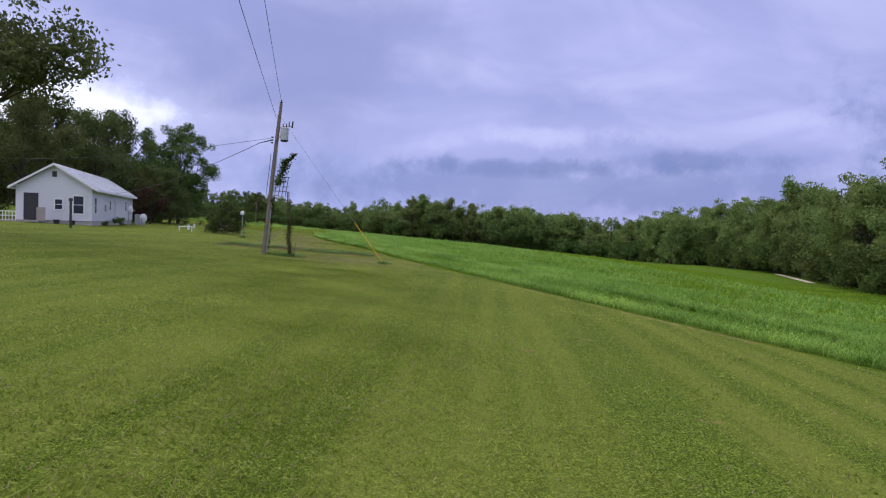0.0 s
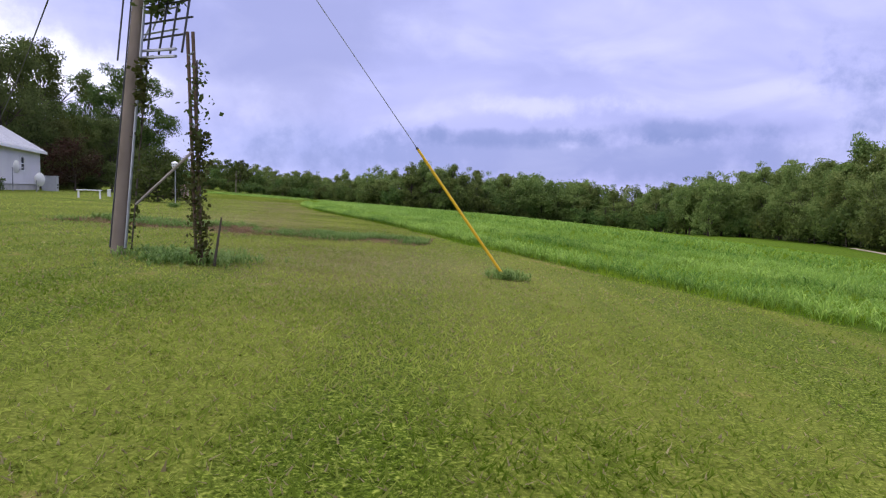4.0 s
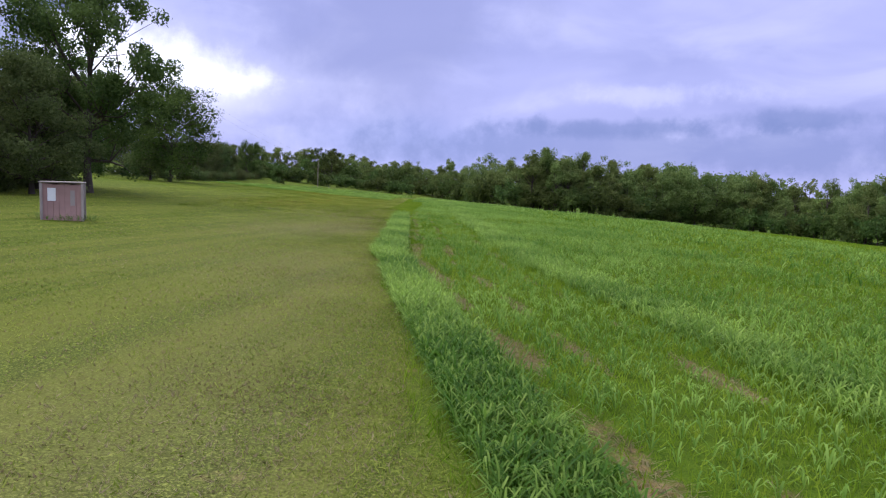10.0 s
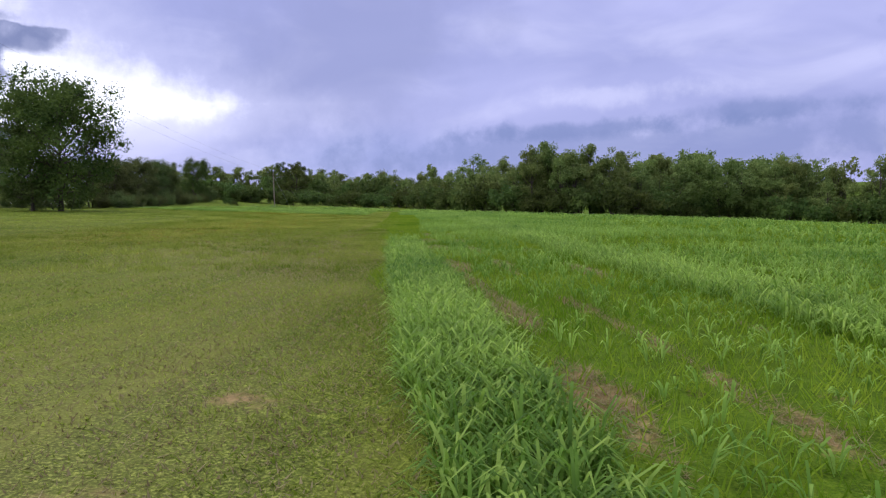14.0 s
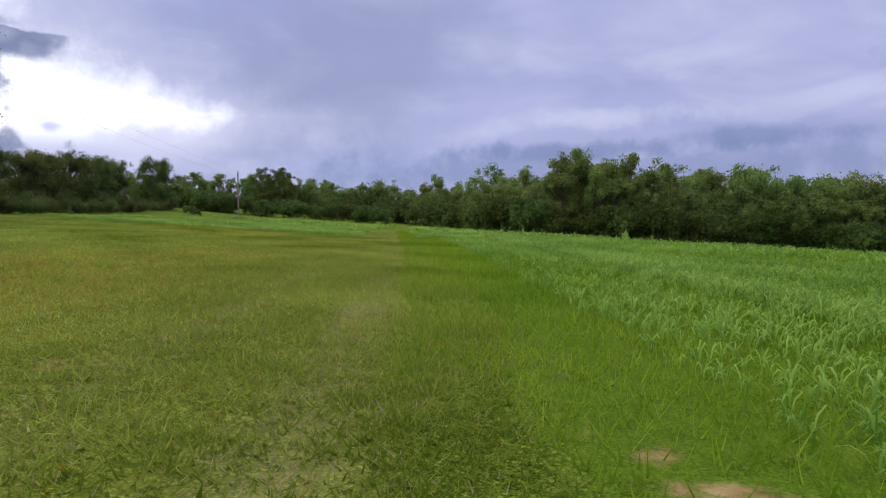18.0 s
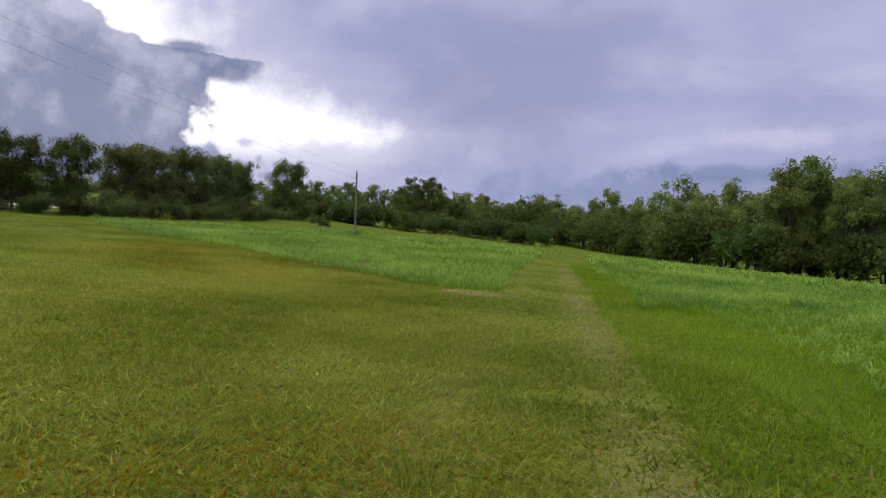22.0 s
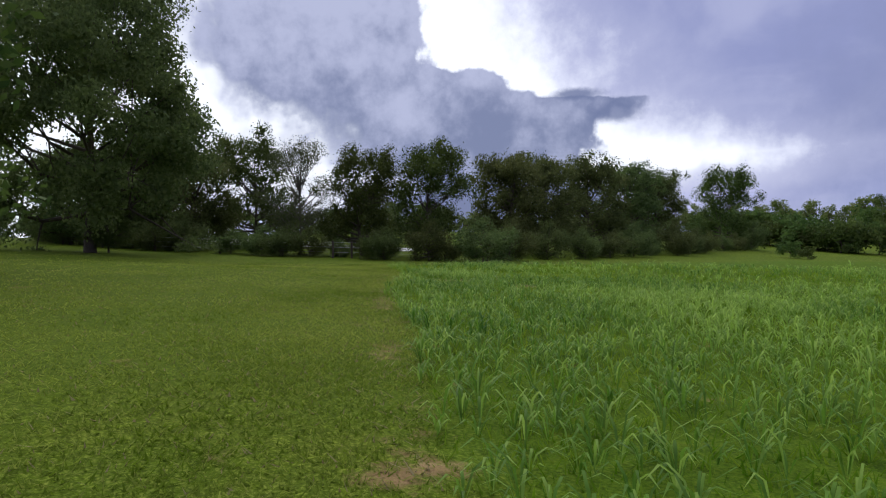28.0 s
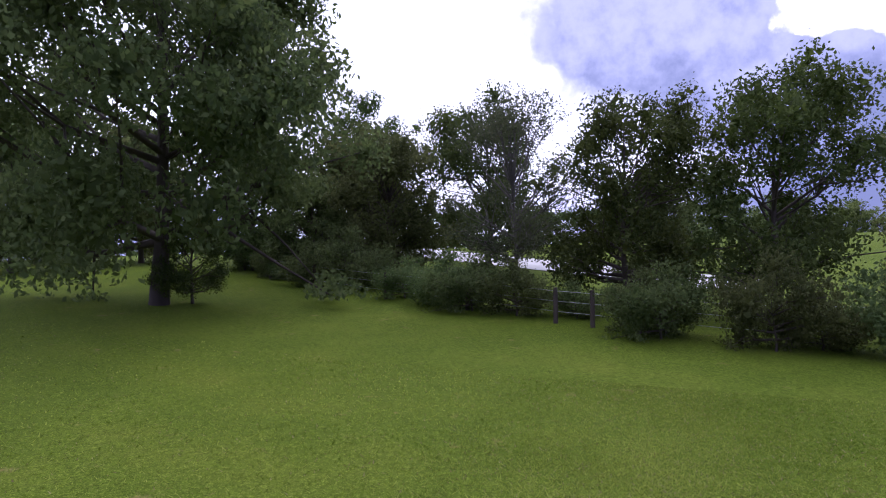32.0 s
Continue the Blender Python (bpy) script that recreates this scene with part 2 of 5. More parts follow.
def leafy(name, dark, mid, light, scale=0.35, trans=0.25, differ=1.0, gloss=0.12):
    """Foliage: colour by leaf and by bough, thin enough to let some light through."""
    def build(nt, p):
        geo = nt.nodes.new("ShaderNodeNewGeometry")
        isl = geo.outputs["Random Per Island"]
        bough = tex_noise(nt, scale, 3)
        c = ramp(nt, isl, [(0.0, dark), (0.55, mid), (1.0, light)])
        c2 = ramp(nt, bough, [(0.35, dark), (0.65, light)])
        col = mixed(nt, 0.45, c, c2)
        info = nt.nodes.new("ShaderNodeObjectInfo")
        hue = nt.nodes.new("ShaderNodeHueSaturation")
        nt.links.new(calc(nt, "ADD", 0.5 - 0.025 * differ, calc(nt, "MULTIPLY", info.outputs["Random"], 0.05 * differ)), hue.inputs["Hue"])
        nt.links.new(calc(nt, "ADD", 1.0 - 0.2 * differ, calc(nt, "MULTIPLY", info.outputs["Random"], 0.45 * differ)), hue.inputs["Value"])
        nt.links.new(col, hue.inputs["Color"])
        nt.links.new(hue.outputs[0], p.inputs["Base Color"])
        p.inputs["Roughness"].default_value = 0.7 - 0.5 * gloss
        p.inputs["Specular IOR Level"].default_value = gloss
        tr = nt.nodes.new("ShaderNodeBsdfTranslucent")
        nt.links.new(hue.outputs[0], tr.inputs["Color"])
        sh = nt.nodes.new("ShaderNodeMixShader")
        sh.inputs[0].default_value = trans
        out = nt.nodes["Material Output"]
        nt.links.new(p.outputs[0], sh.inputs[1])
        nt.links.new(tr.outputs[0], sh.inputs[2])
        nt.links.new(sh.outputs[0], out.inputs[0])
    return material(name, build)


LEAF = leafy("oak_leaves", (0.038, 0.066, 0.017), (0.078, 0.118, 0.028), (0.135, 0.18, 0.042), trans=0.4)
LEAF_WOOD = leafy("woodland_leaves", (0.080, 0.128, 0.032), (0.160, 0.220, 0.058), (0.26, 0.31, 0.095), trans=0.45, differ=0.55)
LEAF_DARK = leafy("shaded_leaves", (0.058, 0.082, 0.026), (0.105, 0.142, 0.044), (0.180, 0.21, 0.070), trans=0.5)
LEAF_BRIGHT = leafy("fresh_oak_leaves", (0.036, 0.066, 0.015), (0.078, 0.122, 0.026), (0.145, 0.19, 0.042), trans=0.4)
LEAF_RED = leafy("reddish_leaves", (0.035, 0.018, 0.012), (0.075, 0.028, 0.020), (0.06, 0.06, 0.022))
LEAF_PALE = leafy("pale_leaves", (0.05, 0.075, 0.03), (0.09, 0.115, 0.05), (0.16, 0.17, 0.09), trans=0.4)
LEAF_BUSH = leafy("bush_leaves", (0.03, 0.045, 0.010), (0.060, 0.078, 0.018), (0.12, 0.13, 0.035), scale=0.9)
CROP = leafy("sorghum_leaves", (0.066, 0.160, 0.014), (0.150, 0.305, 0.026), (0.36, 0.52, 0.100), scale=0.25, trans=0.5, differ=0, gloss=0.2)
# the pale end paints bright highlights into some of the leaves
DRILL = leafy("dense_sorghum_leaves", (0.045, 0.122, 0.011), (0.130, 0.280, 0.022), (0.42, 0.58, 0.110), scale=0.25, trans=0.5, differ=0, gloss=0.2)
FIELD_GRASS = leafy("field_grass_blades", (0.072, 0.160, 0.007), (0.155, 0.285, 0.013), (0.32, 0.41, 0.040), scale=0.4, trans=0.45, differ=0, gloss=0.03)
LAWN = leafy("mown_grass_blades", (0.080, 0.132, 0.009), (0.175, 0.255, 0.018), (0.44, 0.48, 0.105), scale=0.3, trans=0.6, differ=0, gloss=0.03)
RUSSET = leafy("russet_weeds", (0.15, 0.095, 0.005), (0.28, 0.165, 0.009), (0.36, 0.27, 0.02), scale=0.3, trans=0.4, differ=0, gloss=0.03)
WEED = leafy("weed_leaves", (0.070, 0.138, 0.026), (0.125, 0.220, 0.045), (0.23, 0.31, 0.085), scale=0.9, trans=0.35, differ=0)
BARK = plain("bark", (0.075, 0.058, 0.044), 0.9, vary=0.4, scale=5, relief=0.6)
BARK_PALE = plain("pale_bark", (0.12, 0.105, 0.09), 0.85, vary=0.35, scale=6, relief=0.5)
POLE_WOOD = plain("weathered_pole_wood", (0.22, 0.175, 0.14), 0.9, vary=0.4, scale=4, relief=0.5)
WHITE_WALL = plain("white_siding_paint", (0.72, 0.71, 0.74), 0.6, vary=0.08, scale=1.5)
WHITE_TRIM = plain("white_trim_paint", (0.80, 0.80, 0.81), 0.5, vary=0.06)
ROOF = plain("pale_metal_roofing", (0.50, 0.50, 0.53), 0.45, 0.3, vary=0.15, scale=2)
DARK_GLASS = plain("dark_window_glass", (0.015, 0.017, 0.02), 0.08, vary=0.2)
DARK = plain("dark_painted_metal", (0.03, 0.03, 0.032), 0.5, vary=0.3)
GALV = plain("galvanised_steel", (0.38, 0.39, 0.41), 0.42, 0.75, vary=0.2)
GREY_PAINT = plain("grey_equipment_paint", (0.46, 0.47, 0.48), 0.45, 0.1, vary=0.15)
PORCELAIN = plain("brown_porcelain", (0.05, 0.03, 0.025), 0.25, vary=0.2)
WIRE = plain("cable_black", (0.045, 0.045, 0.05), 0.6, vary=0.2)
YELLOW = plain("yellow_plastic_guard", (0.78, 0.47, 0.012), 0.4, vary=0.15, scale=3)
WHITE_PLASTIC = plain("white_plastic", (0.78, 0.79, 0.80), 0.4, vary=0.06)
OLD_BOARD = plain("faded_red_board", (0.40, 0.25, 0.225), 0.85, vary=0.35, scale=2.5, relief=0.3)
OLD_TRIM = plain("weathered_grey_board", (0.38, 0.33, 0.30), 0.85, vary=0.3, scale=3, relief=0.3)
STONE = plain("pale_concrete", (0.50, 0.49, 0.46), 0.85, vary=0.2, scale=4, relief=0.2)
SOIL = plain("bare_red_soil", (0.29, 0.190, 0.105), 0.95, vary=0.5, scale=9, relief=0.5)
DRY = leafy("dry_clippings", (0.18, 0.145, 0.065), (0.28, 0.23, 0.11), (0.42, 0.36, 0.20), scale=0.8, trans=0.5, differ=0)
PALE_DIRT = plain("pale_dirt", (0.55, 0.47, 0.36), 0.95, vary=0.3, scale=3, relief=0.3)
RUST = plain("rusted_pipe", (0.13, 0.085, 0.055), 0.85, 0.2, vary=0.4, scale=6, relief=0.3)
STRAW = plain("dry_straw", (0.24, 0.15, 0.080), 0.9, vary=0.35, scale=5)

# ---- the lie of the land ----
LAND = (-0.243, -2.212, -1.262, -0.929, -0.905, -0.056, -0.364, 0.901, -0.231, -0.199)


def land(x, y):
    """Height of the ground: a gentle cubic swell that levels off far away."""
    u = np.clip((np.asarray(x, float) + 40) / 60, -1.5, 1.4)
    v = np.clip((np.asarray(y, float) - 100) / 80, -1.4, 1.8)
    a = LAND
    dip = np.clip((-72 - np.asarray(x, float)) / 13, 0, 1) * np.clip((np.asarray(y, float) - 152) / 15, 0, 1)
    return -0.5 * dip * dip * (3 - 2 * dip) + a[0] + a[1] * u + a[2] * v + a[3] * u * u + a[4] * u * v + a[5] * v * v + a[6] * u**3 + a[7] * u * u * v + a[8] * u * v * v + a[9] * v**3


def gz(x, y):
    return float(land(x, y))


EDGE_Y = (-60, 12, 23, 37, 51, 62, 77, 88, 99, 111, 128, 140, 168, 230, 300)
EDGE_X = (46, 8.6, 2.8, -4.0, -9.2, -14.2, -19.6, -22.2, -24.9, -27.6, -30.8, -33.4, -39.6, -48.0, -58.0)


def edge(y):
    """x of the crop's edge along the mown strip."""
    return np.interp(y, EDGE_Y, EDGE_X)


def ragged(x, y, s=1.0):
    return 0.45 * np.sin(0.9 * x / s + 1.7 * np.sin(0.31 * y / s)) + 0.4 * np.sin(1.3 * y / s + 1.1 * np.sin(0.53 * x / s))


def mottle(x, y, size, seed=0.0):
    """0 to 1: smooth random blotches of about that size."""
    u, v = np.asarray(x, float) / size, np.asarray(y, float) / size
    i, j = np.floor(u), np.floor(v)
    f, g = u - i, v - j
    f, g = f * f * (3 - 2 * f), g * g * (3 - 2 * g)

    def lot(a, b):
        return np.modf(np.abs(np.sin(a * 12.9898 + b * 78.233 + seed * 3.7) * 43758.5453))[0]
    return (lot(i, j) * (1 - f) + lot(i + 1, j) * f) * (1 - g) + (lot(i, j + 1) * (1 - f) + lot(i + 1, j + 1) * f) * g


def in_crop(x, y, grow=0.0):
    """Signed distance into the crop (metres, positive inside): the main field, and the plot beyond the turn."""
    x, y = np.asarray(x, float), np.asarray(y, float)
    main = x - edge(y) + 0.35 * ragged(x, y, 1.3)
    line = (y - np.interp(-x, (30, 39.2, 42.5, 47.6, 53.4, 57.6, 66.5, 74, 90), (142, 145.4, 147.5, 151.0, 154.4, 155.4, 160.5, 165.1, 174.7))) * 0.87
    plot = np.minimum(np.minimum(line, edge(y) - 3.2 - x), np.minimum(x + 77.5 + 0.12 * (y - 168), 206 - y)) + 0.3 * ragged(x, y, 1.7)
    return np.maximum(main, plot) + grow


def bare(x, y):
    """0 to 1: how bare the red soil lies between the crop rows and on washed-out spots."""
    x, y = np.asarray(x, float), np.asarray(y, float)
    spots = np.zeros_like(x + y)
    for sx, sy, r in ((-46.5, 158.7, 0.95), (-45.4, 157.4, 0.45), (-47.4, 151.8, 0.5), (-46.7, 152.9, 0.45), (-45.7, 153.0, 0.5), (-44.8, 151.6, 0.85), (-44.2, 151.7, 0.75), (-44.1, 150.9, 0.7), (-45.9, 150.4, 0.3), (-46.7, 155.7, 0.4), (-44.4, 149.7, 0.5), (-43.4, 150.3, 0.6),
                      (-38.7, 146.0, 0.7), (-37.9, 148.4, 0.45), (-50.6, 155.0, 0.5), (-57.4, 155.15, 0.16), (-68.35, 162.45, 0.22), (-68.5, 163.0, 0.2), (-68.3, 163.4, 0.3), (-69.2, 161.85, 0.18), (-70.5, 162.7, 0.12), (-68.4, 164.65, 0.18), (-71.4, 164.3, 0.2), (-66.2, 163.8, 0.3),
                      (-26.55, 103.3, 0.22), (-26.45, 102.8, 0.25), (-25.4, 103.6, 0.55), (-25.1, 103.2, 0.5), (-24.8, 103.6, 0.3), (-25.8, 103.8, 0.2), (-24.9, 105.6, 0.3), (-27.5, 113.0, 0.35), (-27.35, 112.5, 0.3), (-23.1, 88.3, 0.35),
                      (-8.75, 28.6, 0.22), (-10.6, 37.5, 0.5), (-9.9, 36.8, 0.3), (-10.8, 36.95, 0.4), (-12.2, 37.1, 0.6), (-8.2, 39.05, 0.25), (-8.9, 37.5, 0.4), (-7.35, 39.0, 0.2)):
        d = np.hypot(x - sx, y - sy) / r + 0.6 * ragged(x * 3.3, y * 3.3)
        spots = np.maximum(spots, np.clip(1.45 - d, 0, 1))
    spots = np.clip(spots * (2.4 * mottle(x, y, 0.6) * (0.35 + 1.3 * mottle(x, y, 0.26, 5)) - 0.1), 0, 1)
    # a scuffed line where the mown grass meets the plot
    seam = 0.7 * np.exp(-((y - np.interp(-x, (53.4, 57.6, 66.5, 74), (154.4, 155.4, 160.5, 165.1)) + 0.25) / 0.28) ** 2) * np.clip((-53 - x) / 3, 0, 1) * np.clip((x + 70) / 5, 0, 1)
    spots = np.maximum(spots, seam * np.clip(2.2 * mottle(x, y, 0.5, 3) - 0.5, 0, 1))
    # the thin furrow along the crop's first stretch
    e = x - edge(y)
    furrow = 0.75 * np.exp(-((e + 0.15) / 0.3) ** 2) * np.clip((50 - y) / 8, 0, 1) * (y > 8) * np.clip(ragged(x * 0.6, y * 0.6) + 0.9, 0, 1)
    return np.clip(np.maximum(spots, furrow), 0, 1)


STRIPS = ((1.5, 0.27, 60, 112, 0.45), (2.5, 0.22, 58, 112, 0.22), (3.95, 0.25, 54, 104, 0.1))


def strips(x, y):
    """0 to 1: the narrow bare lines between the crop's drills."""
    e = np.asarray(x, float) - edge(y)
    out = 0.0 * e
    for k, (at, half, lo, hi, much) in enumerate(STRIPS):
        w = half * np.clip(much + 0.9 * ragged(y * 1.6 + 7 * k, y * 1.15), 0, 1.2)
        out = np.maximum(out, np.clip(1.6 - np.abs(e - at - 0.05 * np.sin(0.7 * y + k)) / (w + 1e-3), 0, 1) * (w > 0.02) * (y > lo) * (y < hi))
    return out


def russet(x, y):
    """0 to 1: the patch of reddish weeds on the shoulder left of the track, with an orange lens glow painted round it.
    """
    u, v = -0.84 * (x + 46.0) + 0.54 * (y - 146.3), 0.54 * (x + 46.0) + 0.84 * (y - 146.3)
    patch = np.clip(1.4 - 1.25 * (np.hypot(u / 9.5, v / 4.2) + 0.16 * ragged(x * 0.6, y * 0.6)), 0, 1)
    e = x - edge(y)
    # wide band: thin weeds, plus an orange lens glow put into the colour
    veil = 0.5 * np.exp(-((e + 8.0) / 4.6) ** 2) * np.clip((y - 96) / 14, 0, 1) * np.clip((147 - y) / 8, 0, 1) * np.clip(0.75 + 0.5 * ragged(x * 0.35, y * 0.25), 0, 1)
    spot = 0.75 * np.exp(-(((x + 35.8) / 1.5) ** 2 + ((y - 133.2) / 3.0) ** 2)) * np.clip(1.1 + 0.6 * ragged(x, y), 0, 1)
    veil = np.maximum(veil, spot)
    return np.maximum(patch * np.interp(-x, (38, 44, 50), (0.45, 0.6, 0.9)), veil)


def dry(x, y):
    """0 to 1: grass clippings drying on the mown strip beside the crop."""
    e = x - edge(y)
    near = np.exp(-((e + 2.0) / np.where(e > -2, 1.9, 4.2)) ** 2) * np.clip((y - 50) / 12, 0, 1) * np.clip((112 - y) / 10, 0, 1)
    far = np.exp(-((e + 5.5) / 4.5) ** 2) * np.clip((y - 24) / 8, 0, 1) * np.clip((70 - y) / 14, 0, 1)
    return np.clip(np.maximum(near, 0.8 * far) * (0.62 + 0.45 * ragged(x * 0.8, y * 0.35)), 0, 1)


def track(x, y):
    """0 to 1: two pale wheel marks along the strip before the turn."""
    e = x - edge(y)
    marks = np.exp(-((e + 1.4) / 0.34) ** 2) + 0.45 * np.exp(-((e + 2.9) / 0.3) ** 2)
    return 0.55 * dry(x, y) + 1.0 * np.clip(marks, 0, 1) * np.clip((y - 96) / 14, 0, 1) * np.clip((172 - y) / 20, 0, 1) * np.clip(0.7 + 0.5 * ragged(x, y), 0, 1)


def axis(lo, hi, step, far, n):
    """Even steps over the place, then growing ones out to the horizon."""
    mid = np.arange(lo, hi + step / 2, step)
    grow = np.geomspace(step, far, n)
    return np.concatenate([lo - np.cumsum(grow)[::-1], mid, hi + np.cumsum(grow)])


def build_ground():
    xs, ys = axis(-90, 8, 0.25, 420, 46), axis(0, 180, 0.25, 420, 46)
    gx, gy = np.meshgrid(xs, ys)
    gzv = land(gx, gy) + 0.006 * ragged(gx * 1.4, gy * 1.4)
    verts = np.stack([gx, gy, gzv], -1).reshape(-1, 3)
    w = len(xs)
    i = (np.arange(len(ys) - 1)[:, None] * w + np.arange(w - 1)).ravel()
    faces = np.stack([i, i + 1, i + w + 1, i + w], 1)
    me = bpy.data.meshes.new("ground")
    me.vertices.add(len(verts))
    me.vertices.foreach_set("co", verts.ravel())
    me.loops.add(faces.size)
    me.loops.foreach_set("vertex_index", faces.ravel())
    me.polygons.add(len(faces))
    me.polygons.foreach_set("loop_start", np.arange(0, faces.size, 4))
    zone = me.color_attributes.new("zone", "FLOAT_COLOR", "POINT")
    fx, fy = verts[:, 0], verts[:, 1]
    crop = np.clip(in_crop(fx, fy) / 0.8 + 0.3, 0, 1)
    col = np.stack([crop, russet(fx, fy), np.maximum(bare(fx, fy), 0.8 * strips(fx, fy)), 1 - track(fx, fy)], 1)
    zone.data.foreach_set("color", col.ravel())
    me.polygons.foreach_set("use_smooth", np.ones(len(faces), bool))
    me.update()
    me.validate()
    ob = new("ground", me)
    me.materials.append(ground_material())
    tagged(ob, "mown grass lawn and crop field with bare red soil", "ground", kind="structure")
    return ob


def ground_material():
    def build(nt, p):
        at = nt.nodes.new("ShaderNodeAttribute")
        at.attribute_name = "zone"
        sep = nt.nodes.new("ShaderNodeSeparateColor")
        nt.links.new(at.outputs["Color"], sep.inputs[0])
        crop, rus, soil = sep.outputs
        huge, big, fine, grit = tex_noise(nt, 0.07, 3), tex_noise(nt, 0.5, 5), tex_noise(nt, 5.0, 6), tex_noise(nt, 48.0, 3, 0.65)
        lawn = ramp(nt, big, [(0.3, (0.072, 0.116, 0.006)), (0.52, (0.094, 0.140, 0.008)), (0.72, (0.130, 0.165, 0.014))])
        lawn = mixed(nt, calc(nt, "MULTIPLY", ramp(nt, huge, [(0.4, (0, 0, 0)), (0.65, (1, 1, 1))]), 0.25), lawn, (0.072, 0.128, 0.008))
        # thatch, with the shade between blades and lit tips put into its colour
        shaded_thatch = ramp(nt, grit, [(0.38, (0.006, 0.012, 0.001)), (0.52, (0.074, 0.112, 0.010)), (0.64, (0.29, 0.32, 0.065))])
        tc, along = nt.nodes.new("ShaderNodeTexCoord"), nt.nodes.new("ShaderNodeSeparateXYZ")
        nt.links.new(tc.outputs["Object"], along.inputs[0])
        until = calc(nt, "MULTIPLY", calc(nt, "SUBTRACT", 140.0, along.outputs[1]), 0.06, True)
        lawn = mixed(nt, calc(nt, "ADD", 0.42, calc(nt, "MULTIPLY", until, 0.3)), lawn, shaded_thatch)
        clod = ramp(nt, tex_noise(nt, 13.0, 5, 0.75), [(0.34, (0.25, 0.25, 0.22)), (0.5, (1, 1, 1)), (0.64, (1.9, 1.85, 1.7))])
        lawn = mixed(nt, 0.42, lawn, clod, "MULTIPLY")
        # faint mower stripes along the strip
        mp, st = nt.nodes.new("ShaderNodeMapping"), nt.nodes.new("ShaderNodeTexNoise")
        mp.inputs["Rotation"].default_value, mp.inputs["Scale"].default_value = (0, 0, radians(-14)), (1.5, 0.04, 1)
        st.inputs["Scale"].default_value, st.inputs["Detail"].default_value = 1.0, 4.0
        nt.links.new(tc.outputs["Object"], mp.inputs[0])
        nt.links.new(mp.outputs[0], st.inputs["Vector"])
        stripe = ramp(nt, st.outputs["Fac"], [(0.42, (0, 0, 0)), (0.62, (1, 1, 1))])
        lawn = mixed(nt, calc(nt, "MULTIPLY", calc(nt, "MULTIPLY", stripe, until), 0.5), lawn, (0.180, 0.192, 0.032))
        field = ramp(nt, fine, [(0.3, (0.040, 0.080, 0.005)), (0.58, (0.085, 0.150, 0.008)), (0.85, (0.18, 0.20, 0.024))])
        field = mixed(nt, 0.45, field, ramp(nt, grit, [(0.36, (0.018, 0.032, 0.006)), (0.52, (0.085, 0.145, 0.008)), (0.7, (0.20, 0.24, 0.028))]))
        red = ramp(nt, fine, [(0.3, (0.125, 0.090, 0.005)), (0.6, (0.24, 0.135, 0.008)), (0.8, (0.18, 0.155, 0.012))])
        earth = ramp(nt, fine, [(0.25, (0.12, 0.078, 0.036)), (0.55, (0.31, 0.195, 0.100)), (0.8, (0.50, 0.36, 0.20))])
        wob = calc(nt, "MULTIPLY", calc(nt, "SUBTRACT", fine, 0.5), 0.9)
        c = mixed(nt, calc(nt, "ADD", crop, wob, True), lawn, field)
        c = mixed(nt, calc(nt, "MULTIPLY", calc(nt, "ADD", rus, calc(nt, "MULTIPLY", wob, rus), True), 0.85), c, red)
        # scattered bald spots on the lawn itself
        spots = ramp(nt, tex_noise(nt, 1.7, 8, 0.65), [(0.63, (0, 0, 0)), (0.72, (1, 1, 1))])
        c = mixed(nt, calc(nt, "MULTIPLY", spots, 0.5), c, earth)
        crumb = calc(nt, "MULTIPLY", calc(nt, "SUBTRACT", tex_noise(nt, 5.5, 9, 0.78), 0.5), 3.6)
        torn = ramp(nt, calc(nt, "ADD", calc(nt, "MULTIPLY", soil, 1.15), calc(nt, "MULTIPLY", crumb, calc(nt, "ADD", calc(nt, "MULTIPLY", soil, 1.3), 0.02))), [(0.45, (0, 0, 0)), (1.0, (1, 1, 1))])
        c = mixed(nt, calc(nt, "MULTIPLY", torn, 0.85), c, earth)
        c = mixed(nt, calc(nt, "MULTIPLY", calc(nt, "SUBTRACT", 1.0, at.outputs["Alpha"]), 0.62), c, mixed(nt, grit, (0.10, 0.09, 0.035), (0.36, 0.31, 0.14)))
        nt.links.new(c, p.inputs["Base Color"])
        p.inputs["Roughness"].default_value = 0.95
        p.inputs["Specular IOR Level"].default_value = 0.05
        bump(nt, p, calc(nt, "ADD", fine, calc(nt, "MULTIPLY", grit, 0.5)), 0.55, 0.06)
    return material("grassland", build)


build_ground()


# ---- mesh helpers ----
def raw_mesh(name, verts, faces, mat, smooth=False):
    """A mesh from arrays of vertices and of faces with one count of corners."""
    verts, faces = np.asarray(verts, float), np.asarray(faces, int)
    me = bpy.data.meshes.new(name)
    me.vertices.add(len(verts))
    me.vertices.foreach_set("co", verts.ravel())
    me.loops.add(faces.size)
    me.loops.foreach_set("vertex_index", faces.ravel())
    me.polygons.add(len(faces))
    me.polygons.foreach_set("loop_start", np.arange(0, faces.size, faces.shape[1]))
    if smooth:
        me.polygons.foreach_set("use_smooth", np.ones(len(faces), bool))
    me.update()
    me.materials.append(mat)
    return me


def thing(name, x, y, z=None, turn=0.0, label="", category="", group="", kind=""):
    """An empty at a thing's base, to hold its parts."""
    ob = new(name)
    ob.matrix_basis = pose(x, y, gz(x, y) if z is None else z, 0, 0, turn)
    return tagged(ob, label, category, group, kind)


